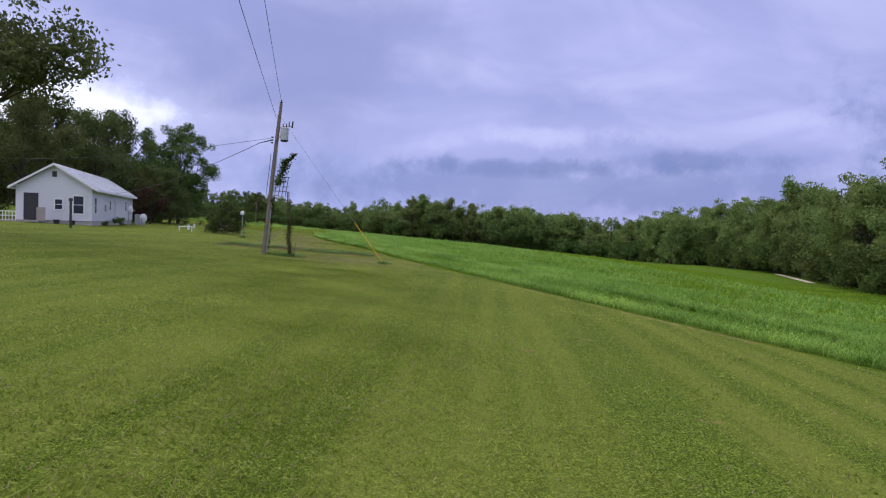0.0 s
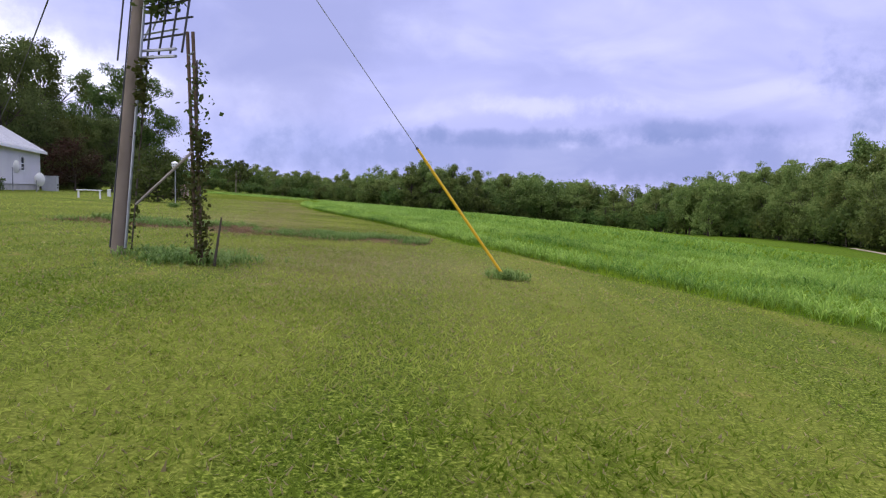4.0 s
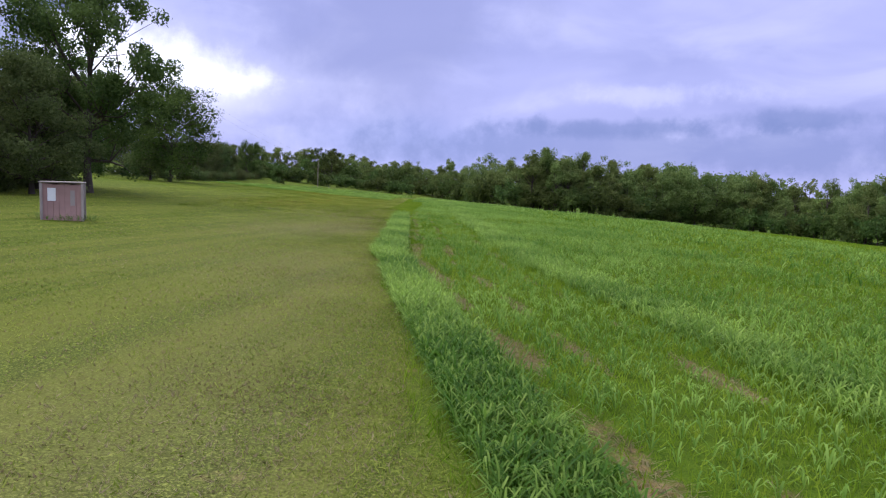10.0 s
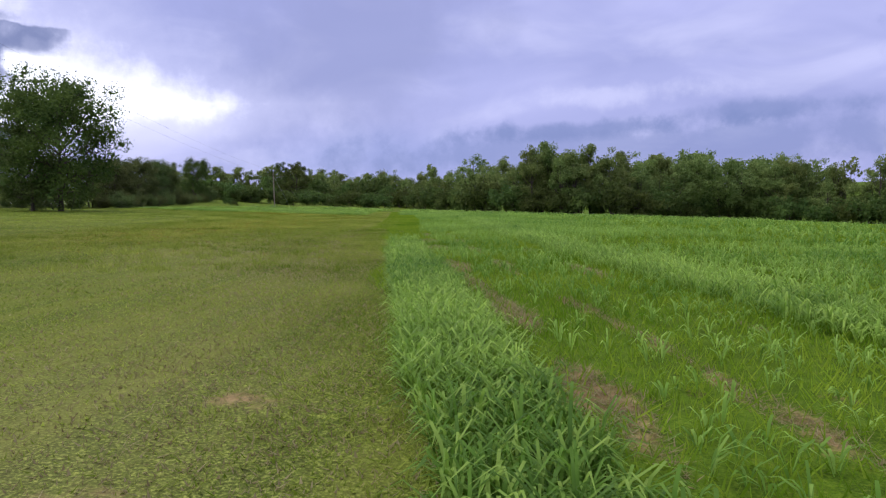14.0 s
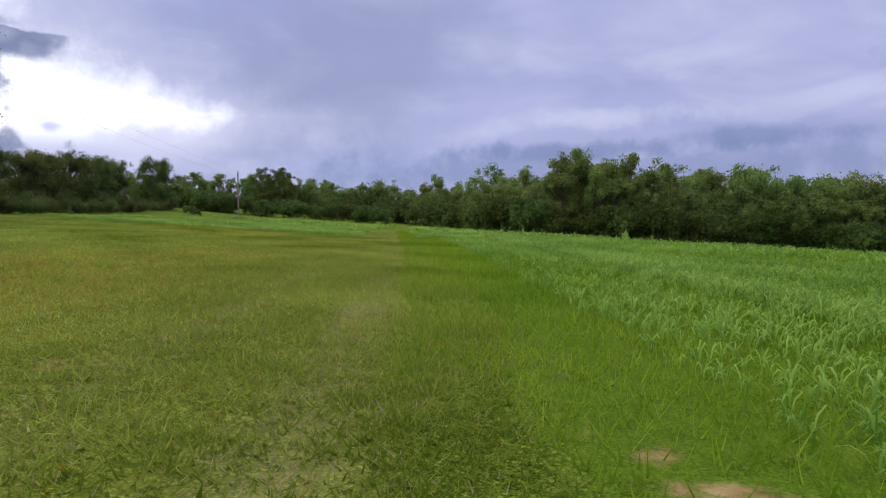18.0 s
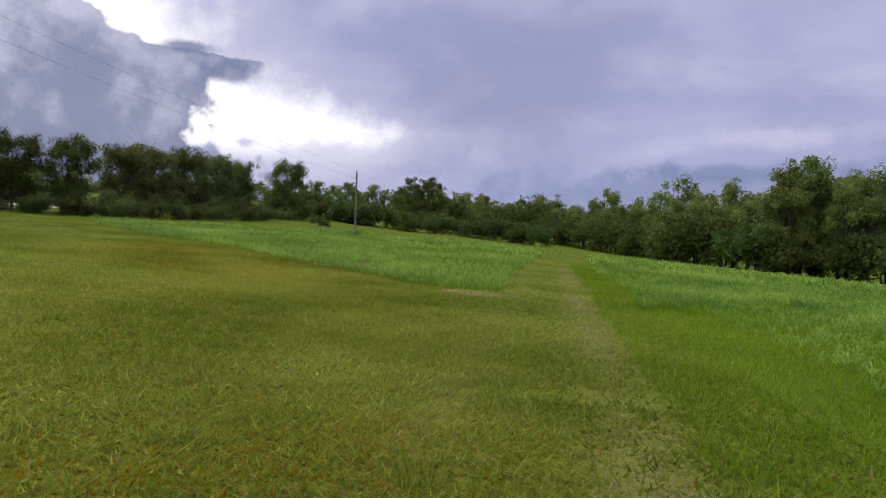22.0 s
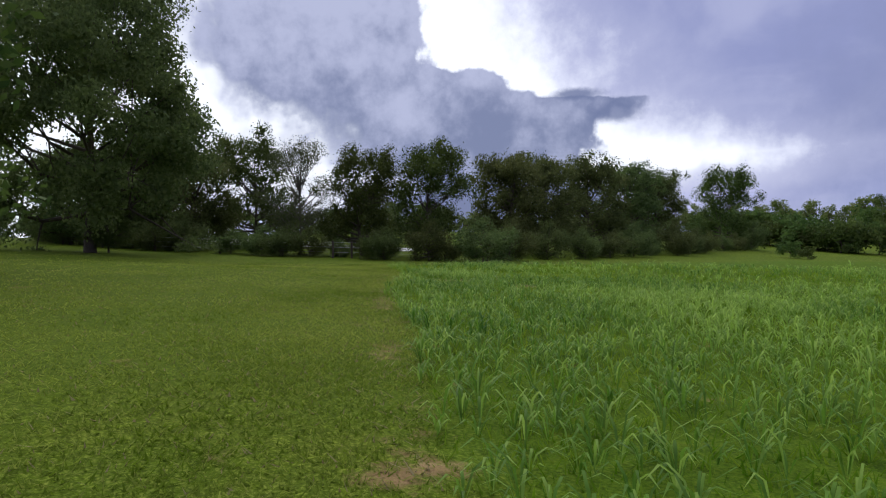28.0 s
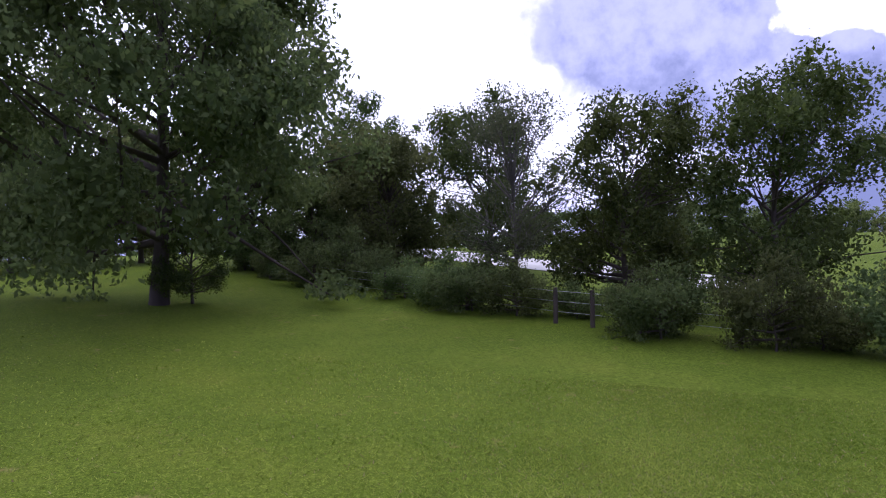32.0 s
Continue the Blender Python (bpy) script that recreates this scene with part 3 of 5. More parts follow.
def part(name, bm, mat, parent, label="", smooth=False):
    me = bpy.data.meshes.new(name)
    bm.normal_update()
    bm.to_mesh(me)
    bm.free()
    me.materials.append(mat)
    if smooth:
        me.polygons.foreach_set("use_smooth", np.ones(len(me.polygons), bool))
    ob = new(name, me)
    ob.parent = parent
    return tagged(ob, label)


def mesh_part(name, me, parent, label=""):
    ob = new(name, me)
    ob.parent = parent
    return tagged(ob, label)


def box(bm, x0, x1, y0, y1, z0, z1, bevel=0.0):
    r = bmesh.ops.create_cube(bm, size=1, matrix=Matrix.Translation(((x0 + x1) / 2, (y0 + y1) / 2, (z0 + z1) / 2)) @ Matrix.Diagonal((x1 - x0, y1 - y0, z1 - z0, 1)))
    if bevel:
        es = list({e for v in r["verts"] for e in v.link_edges})
        bmesh.ops.bevel(bm, geom=es, offset=bevel, segments=1, affect="EDGES")
    return bm


def boxed(x0, x1, y0, y1, z0, z1, bevel=0.0):
    return box(bmesh.new(), x0, x1, y0, y1, z0, z1, bevel)


def rod(bm, a, b, r0, r1=None, sides=8):
    """A tapered round bar from a to b."""
    a, b = Vector(a), Vector(b)
    d = b - a
    m = Matrix.Translation((a + b) / 2) @ d.to_track_quat("Z", "Y").to_matrix().to_4x4()
    bmesh.ops.create_cone(bm, cap_ends=True, segments=sides, radius1=r0, radius2=r0 if r1 is None else r1, depth=d.length, matrix=m)
    return bm


def tube_arrays(path, radii, sides=6):
    """Vertices and quads of a tube along a bent path."""
    path, verts, faces = np.asarray(path, float), [], []
    n = len(path)
    ang = np.arange(sides) * 2 * np.pi / sides
    for i in range(n):
        d = path[min(i + 1, n - 1)] - path[max(i - 1, 0)]
        d = d / (np.linalg.norm(d) + 1e-9)
        s = np.cross(d, (0.31, 0.95, 0.02) if abs(d[2]) > 0.5 else (0, 0, 1.0))
        s /= np.linalg.norm(s) + 1e-9
        t = np.cross(d, s)
        verts.append(path[i] + radii[i] * (np.cos(ang)[:, None] * s + np.sin(ang)[:, None] * t))
    for i in range(n - 1):
        for k in range(sides):
            k2 = (k + 1) % sides
            faces.append((i * sides + k, i * sides + k2, (i + 1) * sides + k2, (i + 1) * sides + k))
    return np.concatenate(verts), np.array(faces)


def joined(pieces):
    vs, fs, at = [], [], 0
    for v, f in pieces:
        vs.append(v)
        fs.append(np.asarray(f) + at)
        at += len(v)
    return np.concatenate(vs), np.concatenate(fs)


def leaf_quads(rng, centres, size, droop=0.3, slim=0.55):
    """A folded leaf spray at each centre: a quad of its own turn and size."""
    n = len(centres)
    a = rng.normal(size=(n, 3))
    a[:, 2] -= droop
    a /= np.linalg.norm(a, axis=1, keepdims=True)
    b = np.cross(a, rng.normal(size=(n, 3)))
    b /= np.linalg.norm(b, axis=1, keepdims=True) + 1e-9
    s = size * rng.uniform(0.6, 1.35, (n, 1))
    c = np.asarray(centres)
    v = np.stack([c - a * s * 0.5, c + b * s * slim * 0.5 - a * s * 0.05, c + a * s * 0.5, c - b * s * slim * 0.5 + a * s * 0.08], 1)
    return v.reshape(-1, 3), np.arange(4 * n).reshape(-1, 4)


# ---- trees ----
def tree_meshes(name, seed, height, radius, bole, leaves, leaf, bark, foliage, limbs=9, tight=1.0, dome=0.62, clump=0.27, slim=0.55, trunk_r=None, core=0.05, crest=0.98):
    """A tapered trunk with limbs, and a crown of leaf sprays round the limbs' ends, uneven and with gaps."""
    rng = np.random.default_rng(seed)
    r0 = trunk_r or height * 0.019
    top = np.array([rng.normal(0, 0.03) * height, rng.normal(0, 0.03) * height, height * 0.88])
    ts = np.linspace(0, 1, 8)
    axis_ = np.stack([top[0] * ts + 0.12 * np.sin(5 * ts + seed), top[1] * ts + 0.12 * np.sin(4 * ts), top[2] * ts], 1)
    axis_[0, :2] = 0
    pieces = [tube_arrays(axis_, r0 * np.concatenate([[1.45], np.linspace(1.0, 0.12, 7)]), 8)]
    blobs = []
    cz, hz = (bole + height) / 2, (height - bole) / 2
    for k in range(limbs):
        th = k * 2.399 + rng.uniform(-0.4, 0.4)
        e = rng.uniform(-0.75, crest)
        rad = radius * np.sqrt(max(0.05, 1 - abs(e) ** (2 / dome))) * rng.uniform(0.55, 0.95)
        end = np.array([rad * np.cos(th), rad * np.sin(th), cz + e * hz])
        t0 = np.clip((end[2] / height) * 0.72, 0.16, 0.86)
        root = np.array([np.interp(t0, ts, axis_[:, j]) for j in range(3)])
        mid = root * 0.45 + end * 0.55 + np.array([0, 0, -0.06 * height * rng.uniform(0, 1)])
        rr = r0 * (1 - t0) * 0.6 + 0.02
        pieces.append(tube_arrays([root, mid, end], [rr, rr * 0.6, rr * 0.2], 5))
        blobs.append((end, radius * clump * rng.uniform(0.75, 1.35)))
        for j in range(3):
            q = end + rng.normal(size=3) * radius * (0.26, 0.26, 0.2)
            pieces.append(tube_arrays([mid, (mid + q) / 2 + rng.normal(size=3) * 0.1, q], [rr * 0.45, rr * 0.3, rr * 0.1], 4))
            blobs.append((q, radius * clump * rng.uniform(0.45, 1.0)))
    blobs.append((top, radius * clump))
    vol = np.array([b[1] ** 2 for b in blobs])
    pick = rng.choice(len(blobs), leaves, p=vol / vol.sum())
    d = rng.normal(size=(leaves, 3))
    d /= np.linalg.norm(d, axis=1, keepdims=True)
    rr = rng.uniform(0.25, 1.0, (leaves, 1)) ** (0.5 * tight) * (1 + 0.07 * rng.normal(size=(leaves, 1)) ** 2)
    centres = np.array([b[0] for b in blobs])[pick] + d * rr * np.array([b[1] for b in blobs])[pick][:, None] * (1.12, 1.12, 0.86)
    # a few large sprays deep inside close the crown's core
    nc = int(leaves * core)
    pc = rng.choice(len(blobs), nc, p=vol / vol.sum())
    inner = np.array([b[0] for b in blobs])[pc] + d[:nc] * rng.uniform(0, 0.62, (nc, 1)) * np.array([b[1] for b in blobs])[pc][:, None]
    centres = centres[centres[:, 2] > 0.12]
    inner = inner[inner[:, 2] > 0.2]
    v, f = joined(pieces)
    # bring the grown shape to its stated height and spread
    k = np.array([radius / np.percentile(np.hypot(centres[:, 0], centres[:, 1]), 97)] * 2 + [height / np.percentile(centres[:, 2], 99.6)])
    centres, v = centres * k, v * (k[0], k[1], k[2])
    lv, lf = joined([leaf_quads(rng, centres, leaf, slim=slim), leaf_quads(rng, inner * k, leaf * 1.8, slim=0.8)])
    return raw_mesh("trunk", v, f, bark, True), raw_mesh("crown", lv, lf, foliage)


TREE_KINDS = {}


def tree_kind(kind, *args, **kw):
    TREE_KINDS[kind] = tree_meshes(kind, *args, **kw)


def plant_tree(kind, name, x, y, scale=1.0, turn=0.0, tall=1.0, label="", category="tree", group="", sink=0.05):
    ob = new(name)
    ob.matrix_basis = Matrix.Translation((x, y, gz(x, y) - sink)) @ pose(0, 0, 0, 0, 0, turn) @ Matrix.Diagonal((scale, scale, scale * tall, 1))
    trunk, crown = TREE_KINDS[kind]
    for n, me in (("trunk", trunk), ("crown", crown)):
        p = new(n, me)
        p.parent = ob
    return tagged(ob, label, category, group)


tree_kind("oak_a", 11, 12.5, 5.0, 1.6, 24000, 0.19, BARK, LEAF, limbs=24, clump=0.20, core=0.05)
tree_kind("oak_b", 23, 12.5, 4.5, 1.2, 22000, 0.19, BARK, LEAF, limbs=23, clump=0.205, core=0.05)
tree_kind("oak_dark", 31, 12.0, 4.8, 0.3, 22000, 0.22, BARK, LEAF_DARK, limbs=18, clump=0.30, core=0.08)
tree_kind("pecan", 47, 15.5, 8.4, 0.3, 80000, 0.19, BARK, LEAF_DARK, limbs=30, clump=0.205, core=0.10)
tree_kind("oak_high", 29, 15.5, 5.4, 4.2, 24000, 0.20, BARK, LEAF_DARK, limbs=20, clump=0.26)
tree_kind("oak_full", 37, 12.0, 5.2, 0.3, 30000, 0.20, BARK, LEAF_BRIGHT, limbs=46, clump=0.27, core=0.10)
tree_kind("hedge_a", 41, 8.0, 3.3, 0.4, 26000, 0.135, BARK, LEAF, limbs=26, clump=0.27, core=0.07)
tree_kind("hedge_b", 43, 8.0, 3.3, 0.1, 26000, 0.15, BARK, LEAF_DARK, limbs=44, clump=0.29, core=0.14)
tree_kind("pale", 53, 8.2, 2.75, 1.4, 17000, 0.10, BARK_PALE, LEAF_PALE, limbs=38, clump=0.24, dome=0.9, trunk_r=0.10, core=0.0)
tree_kind("wood_a", 61, 15.5, 5.2, 0.2, 7000, 0.40, BARK, LEAF_WOOD, limbs=17, clump=0.33, dome=0.62, crest=0.8, core=0.10)
tree_kind("wood_b", 67, 15.0, 4.8, 0.2, 6500, 0.40, BARK, LEAF_WOOD, limbs=17, clump=0.33, dome=0.62, crest=0.8, core=0.10)
tree_kind("wood_c", 71, 16.5, 4.0, 0.3, 6000, 0.40, BARK, LEAF_WOOD, limbs=16, clump=0.36, dome=0.8, crest=0.9, core=0.10)
tree_kind("wood_tall", 75, 17.6, 2.8, 5.0, 5200, 0.36, BARK, LEAF_WOOD, limbs=16, clump=0.48, dome=1.1, crest=0.95, core=0.08)
tree_kind("back_a", 73, 15.8, 4.8, 0.3, 2200, 0.70, BARK, LEAF_WOOD, limbs=12, clump=0.38, dome=0.7, crest=0.8)
tree_kind("back_b", 79, 16.2, 4.0, 0.3, 2000, 0.70, BARK, LEAF_WOOD, limbs=12, clump=0.38, dome=0.75, crest=0.85)
# distant trees: the shade they stand in is put into a darker leaf colour
tree_kind("far_dark", 81, 15.0, 5.4, 0.1, 1300, 0.95, BARK, LEAF_DARK, limbs=9, clump=0.38, dome=0.5)
tree_kind("shrub", 83, 3.0, 2.2, 0.02, 7500, 0.12, BARK, LEAF_DARK, limbs=16, clump=0.36, core=0.12)
tree_kind("scrub", 89, 2.4, 1.7, 0.05, 1600, 0.20, BARK, LEAF, limbs=9, clump=0.42, core=0.1)
tree_kind("bush", 97, 3.6, 2.2, 0.02, 13000, 0.11, BARK, LEAF_BUSH, limbs=46, clump=0.28, dome=0.42, core=0.16)
tree_kind("red", 101, 4.6, 2.4, 0.6, 5600, 0.16, BARK, LEAF_RED, limbs=12, clump=0.34)


def wood_size(x, y):
    """How tall the woods stand along their edge."""
    return np.interp(y, (70, 110, 160, 200), (1.08, 1.08, 1.08, 0.94)) if y < 200 else np.interp(x, (-100, -58, -46, -22, 12, 40), (0.5, 0.58, 0.72, 0.90, 0.90, 0.86))


def far_woods(name, places, label, category):
    """Trees too far off to tell apart, joined: kind, x, y, size, turn and height of each."""
    trunks, crowns = [], []
    for kind, x, y, size, turn, tall in places:
        c, n = math.cos(radians(turn)), math.sin(radians(turn))
        for me, out in zip(TREE_KINDS[kind], (trunks, crowns)):
            v = np.empty(len(me.vertices) * 3)
            me.vertices.foreach_get("co", v)
            v = v.reshape(-1, 3) * (size, size, size * tall)
            f = np.empty(len(me.loops), int)
            me.loops.foreach_get("vertex_index", f)
            out.append((np.stack([c * v[:, 0] - n * v[:, 1] + x, n * v[:, 0] + c * v[:, 1] + y, v[:, 2] + gz(x, y) - 0.05], 1), f.reshape(-1, 4)))
    ob = tagged(new(name, raw_mesh(name, *joined(crowns), TREE_KINDS[places[0][0]][1].materials[0])), label, category, kind="stuff")
    mesh_part("trunks", raw_mesh("trunks", *joined(trunks), BARK, True), ob)


def woods():
    rng = np.random.default_rng(5)
    line = ((62, 40), (54, 66), (52, 92), (60, 130), (60, 175), (49, 205), (38, 232), (19, 247), (4, 240), (-3, 229), (-16, 224), (-28, 226), (-39, 238), (-54, 254), (-70, 268), (-87, 277), (-112, 292))
    run = 0.0
    for (x0, y0), (x1, y1) in zip(line, line[1:]):
        n = max(1, int(math.hypot(x1 - x0, y1 - y0) / 5.2))
        nx, ny = (y1 - y0), -(x1 - x0)
        ln = math.hypot(nx, ny)
        nx, ny = nx / ln, ny / ln
        for k in range(n):
            f = (k + rng.uniform(0.2, 0.8)) / n
            for row in range(3):
                off = 2.5 + row * 5.5 + rng.uniform(-1.2, 1.2)
                x, y = x0 + (x1 - x0) * f + nx * off + rng.uniform(-1, 1), y0 + (y1 - y0) * f + ny * off
                kind = (("wood_a", "wood_b", "wood_c"), ("wood_a", "wood_b", "wood_c"), ("back_a", "back_b", "back_a"))[row][rng.integers(3)]
                plant_tree(kind, "woodland_tree", x, y, rng.uniform(0.84, 1.14) * (0.88 if row == 0 else 1.0) * wood_size(x, y), rng.uniform(0, 360), rng.uniform(0.88, 1.1),
                           "leafy green deciduous tree at the edge of the woods", "tree", "woods along the far side of the field")
            if rng.uniform() < 0.34:
                x, y = x0 + (x1 - x0) * f + nx * rng.uniform(4, 12), y0 + (y1 - y0) * f + ny * rng.uniform(4, 12)
                plant_tree("wood_tall", "woodland_tree", x, y, rng.uniform(0.86, 1.0) * wood_size(x, y), rng.uniform(0, 360), rng.uniform(0.92, 1.06),
                           "tall slender tree standing above the woods", "tree", "woods along the far side of the field")
            for _ in range(1):
                x, y = x0 + (x1 - x0) * f + nx * 0.3, y0 + (y1 - y0) * f + ny * 0.3
                plant_tree("scrub", "undergrowth_shrub", x, y, rng.uniform(1.8, 2.9), rng.uniform(0, 360), rng.uniform(0.9, 1.25),
                           "dense green undergrowth shrub at the woods' foot", "shrub", "undergrowth along the woods")
    far_woods("deep_woods", [(("wood_a", "back_a")[k % 2], rng.uniform(-2, 44), rng.uniform(244, 268), rng.uniform(0.9, 1.05), rng.uniform(0, 360), 1.0) for k in range(26)]
              + [("wood_a", rng.uniform(48, 72), rng.uniform(180, 225), rng.uniform(0.9, 1.0), rng.uniform(0, 360), 1.0) for k in range(16)],
              "leafy green trees deep in the woods", "woods")
    # a farther wood seen through the gap past the far pole, and one beyond the road
    skyline, beyond = [], []
    for k in range(90):
        a, d = radians(8 + 60 * (k + rng.uniform(0, 1)) / 90), rng.uniform(200, 250)
        skyline.append((("back_a", "back_b")[k % 2], -50 - math.sin(a) * d, 150 + math.cos(a) * d, rng.uniform(0.62, 0.8), rng.uniform(0, 360), 0.85))
    far_woods("skyline_woods", skyline, "distant green trees on the skyline", "woods")
    for k in range(60):
        a, d = radians(48 + 85 * (k + rng.uniform(0, 1)) / 60), rng.uniform(72, 98)
        beyond.append(("far_dark", -95 - math.sin(a) * d, 170 + math.cos(a) * d, rng.uniform(0.40, 0.52), rng.uniform(0, 360), 0.9))
    far_woods("woods_beyond_road", beyond, "distant dark trees beyond the road", "woods")
    for k in range(18):
        plant_tree("scrub", "scrub_bush", -93 - 1.5 * k + rng.uniform(-0.6, 0.6), 239 + 0.7 * k + rng.uniform(-2, 2), rng.uniform(1.4, 2.1), rng.uniform(0, 360), rng.uniform(0.8, 1.1),
                   "green scrub bush before the far woods", "shrub", "scrub before the far woods")
    for k in range(26):
        x = -58 - 1.7 * k
        plant_tree("scrub", "scrub_bush", x, 236 + 0.5 * k + rng.uniform(-3, 3), rng.uniform(1.3, 2.0), rng.uniform(0, 360), rng.uniform(0.8, 1.1),
                   "green scrub bush before the far woods", "shrub", "scrub before the far woods")


woods()


def yard_trees():
    for kind, x, y, s, t, h, label in (
        ("oak_a", -46, 99, 1.16, 20, 1.04, "tall oak tree behind the lawn"), ("oak_b", -53, 104, 1.1, 130, 1.05, "tall oak tree in the tree row"),
        ("oak_a", -51, 91, 1.12, 220, 1.08, "tall oak tree in the tree row"), ("oak_b", -60, 96, 1.2, 75, 1.05, "tall oak tree in the tree row"),
        ("oak_dark", -49, 82, 1.05, 10, 1.1, "dark leafy tree behind the white house"), ("oak_a", -58, 85, 1.2, 300, 1.08, "tall oak tree behind the white house"),
        ("oak_b", -53, 74, 1.15, 200, 1.1, "tall oak tree behind the white house"), ("oak_dark", -62, 76, 1.2, 90, 1.08, "dark leafy tree behind the white house"),
        ("oak_a", -55, 63, 1.15, 160, 1.08, "tall oak tree beside the white house"), ("oak_dark", -47, 66, 1.0, 250, 1.05, "dark leafy tree behind the white house"),
        ("oak_b", -66, 66, 1.25, 40, 1.05, "tall oak tree beyond the white house"), ("oak_dark", -44, 92, 0.72, 60, 0.9, "low dark tree at the lawn's edge"),
        ("oak_dark", -52, 54, 1.05, 190, 1.05, "dark leafy tree beside the white house"), ("oak_dark", -50, 99, 0.8, 15, 0.9, "low dark tree at the lawn's edge"),
        ("oak_dark", -57, 108, 0.85, 330, 0.9, "low dark tree at the lawn's edge"), ("oak_dark", -45.5, 84, 0.6, 300, 0.9, "low dark tree at the lawn's edge"),
        ("oak_high", -22.6, 26.6, 1.1, 15, 1.0, "large dark oak tree overhanging the yard"),
        ("oak_full", -72.4, 148.9, 1.28, 35, 0.95, "full round oak tree on the field's shoulder"), ("oak_dark", -75, 148, 0.8, 5, 0.95, "dark tree crowding the oak"),
    ):
        plant_tree(kind, "oak_tree", x, y, s, t, h, label, "tree", "trees round the yard")
    rng = np.random.default_rng(3)
    for k in range(16):
        f = k / 15
        plant_tree("shrub", "yard_shrub", -46 - 10 * f + rng.uniform(-1, 1), 78 + 28 * f + rng.uniform(-2, 2), rng.uniform(0.9, 1.4), 50 * k, rng.uniform(0.9, 1.2),
                   "dark shrub under the yard trees", "shrub", "shrubs under the yard trees")
    plant_tree("red", "red_leaved_tree", -40.5, 79.5, 1.05, 0, 1.0, "small tree with dull red leaves beside the house", "tree")
    plant_tree("bush", "garden_bush", -22.6, 57.9, 0.92, 30, 0.9, "large rounded bush on the lawn, dark at its foot", "bush")


yard_trees()


def hedge_trees():
    plant_tree("pecan", "pecan_tree", -96.6, 159.2, 1.08, 0, 1.12, "huge spreading pecan tree with a dark trunk", "tree")
    plant_tree("pale", "pale_tree", -96.3, 171.6, 0.95, 0, 0.98, "slender pale half-bare tree in the hedgerow", "tree")
    for kind, x, y, s, t, h, label in (
        ("hedge_a", -90.6, 178.0, 0.95, 40, 1.0, "round-topped young oak in the hedgerow"), ("hedge_a", -94.2, 175.0, 0.93, 100, 1.0, "young oak in the hedgerow"),
        ("hedge_b", -97.2, 177.2, 0.6, 210, 1.0, "young leafy tree in the hedgerow"), ("hedge_b", -91.9, 186.1, 0.95, 0, 1.0, "dense dark tree in the hedgerow"),
        ("hedge_b", -93.9, 191.6, 1.0, 70, 1.0, "dense dark tree in the hedgerow"), ("hedge_b", -95.0, 198.2, 1.05, 140, 1.0, "dense dark tree in the hedgerow"),
        ("hedge_b", -96, 205, 1.05, 300, 1.0, "dense dark tree in the hedgerow"), ("hedge_b", -97.5, 211, 1.0, 220, 1.0, "dense dark tree in the hedgerow"),
        ("hedge_a", -99.5, 226, 1.22, 60, 1.0, "tall tree at the hedgerow's end"),
        ("oak_b", -123, 166, 1.0, 70, 1.0, "tall tree beyond the hedgerow"),
        ("hedge_b", -112, 166, 1.05, 30, 1.0, "dark tree in the hedgerow"), ("hedge_b", -106, 167.5, 0.95, 130, 1.0, "dark tree in the hedgerow"), ("hedge_a", -109, 173, 1.2, 290, 1.0, "leafy tree behind the hedgerow"),
        ("hedge_b", -112, 160, 0.95, 310, 1.0, "dark tree under the pecan"), ("hedge_b", -108, 163.5, 0.75, 30, 0.9, "dark tree under the pecan"), ("hedge_a", -97.0, 160.2, 0.42, 200, 1.0, "small light green tree before the pecan"),
        ("hedge_b", -118, 152, 1.2, 110, 1.0, "dark tree beyond the pecan"), ("hedge_b", -112, 147, 1.1, 80, 1.0, "dark tree beyond the pecan"), ("hedge_b", -120, 142, 1.3, 10, 1.0, "dark tree beyond the pecan"),
        ("oak_a", -93, 272, 0.95, 12, 0.95, "full round tree standing before the far woods"),
        ("oak_b", -99, 276, 0.92, 200, 0.95, "full round tree before the far woods"),
    ):
        plant_tree(kind, "hedgerow_tree", x, y, s, t, h, label, "tree", "hedgerow trees")
    rng = np.random.default_rng(8)
    pts = [(-120, 157), (-109, 160.5), (-102, 164), (-96.5, 167.6), (-92.8, 170.3), (-89.2, 173.0), (-86.2, 175.0), (-84.8, 178.5), (-85.5, 186), (-87.5, 196), (-91, 206), (-94, 218), (-97, 230)]
    for (x0, y0), (x1, y1) in zip(pts, pts[1:]):
        n = max(2, int(math.hypot(x1 - x0, y1 - y0) / 2.3))
        for k in range(n):
            f = (k + 0.5) / n
            x, y = x0 + (x1 - x0) * f, y0 + (y1 - y0) * f
            if math.hypot(x + 91.1, y - 171.8) < 1.2 or (y > 175 and rng.uniform() < 0.3):
                continue
            plant_tree("shrub", "hedge_shrub", x - rng.uniform(0.0, 1.8), y + rng.uniform(0, 1.4), rng.uniform(0.45, 0.98), rng.uniform(0, 360), rng.uniform(0.75, 1.35),
                       "dark tangled hedge shrub along the fence", "shrub", "hedge along the fence")

    for x, y, s in ((-93.4, 170.9, 0.62), (-89.7, 173.6, 0.6), (-92.6, 172.6, 0.42)):
        plant_tree("shrub", "hedge_shrub", x, y, s, 140 * s, 1.0, "small dark hedge shrub beside the fence posts", "shrub", "hedge along the fence")


hedge_trees()


# ---- the white house ----
HX, HY = -31.0, 51.5
HOUSE_TURN = math.degrees(math.atan2(0.356, 0.935))


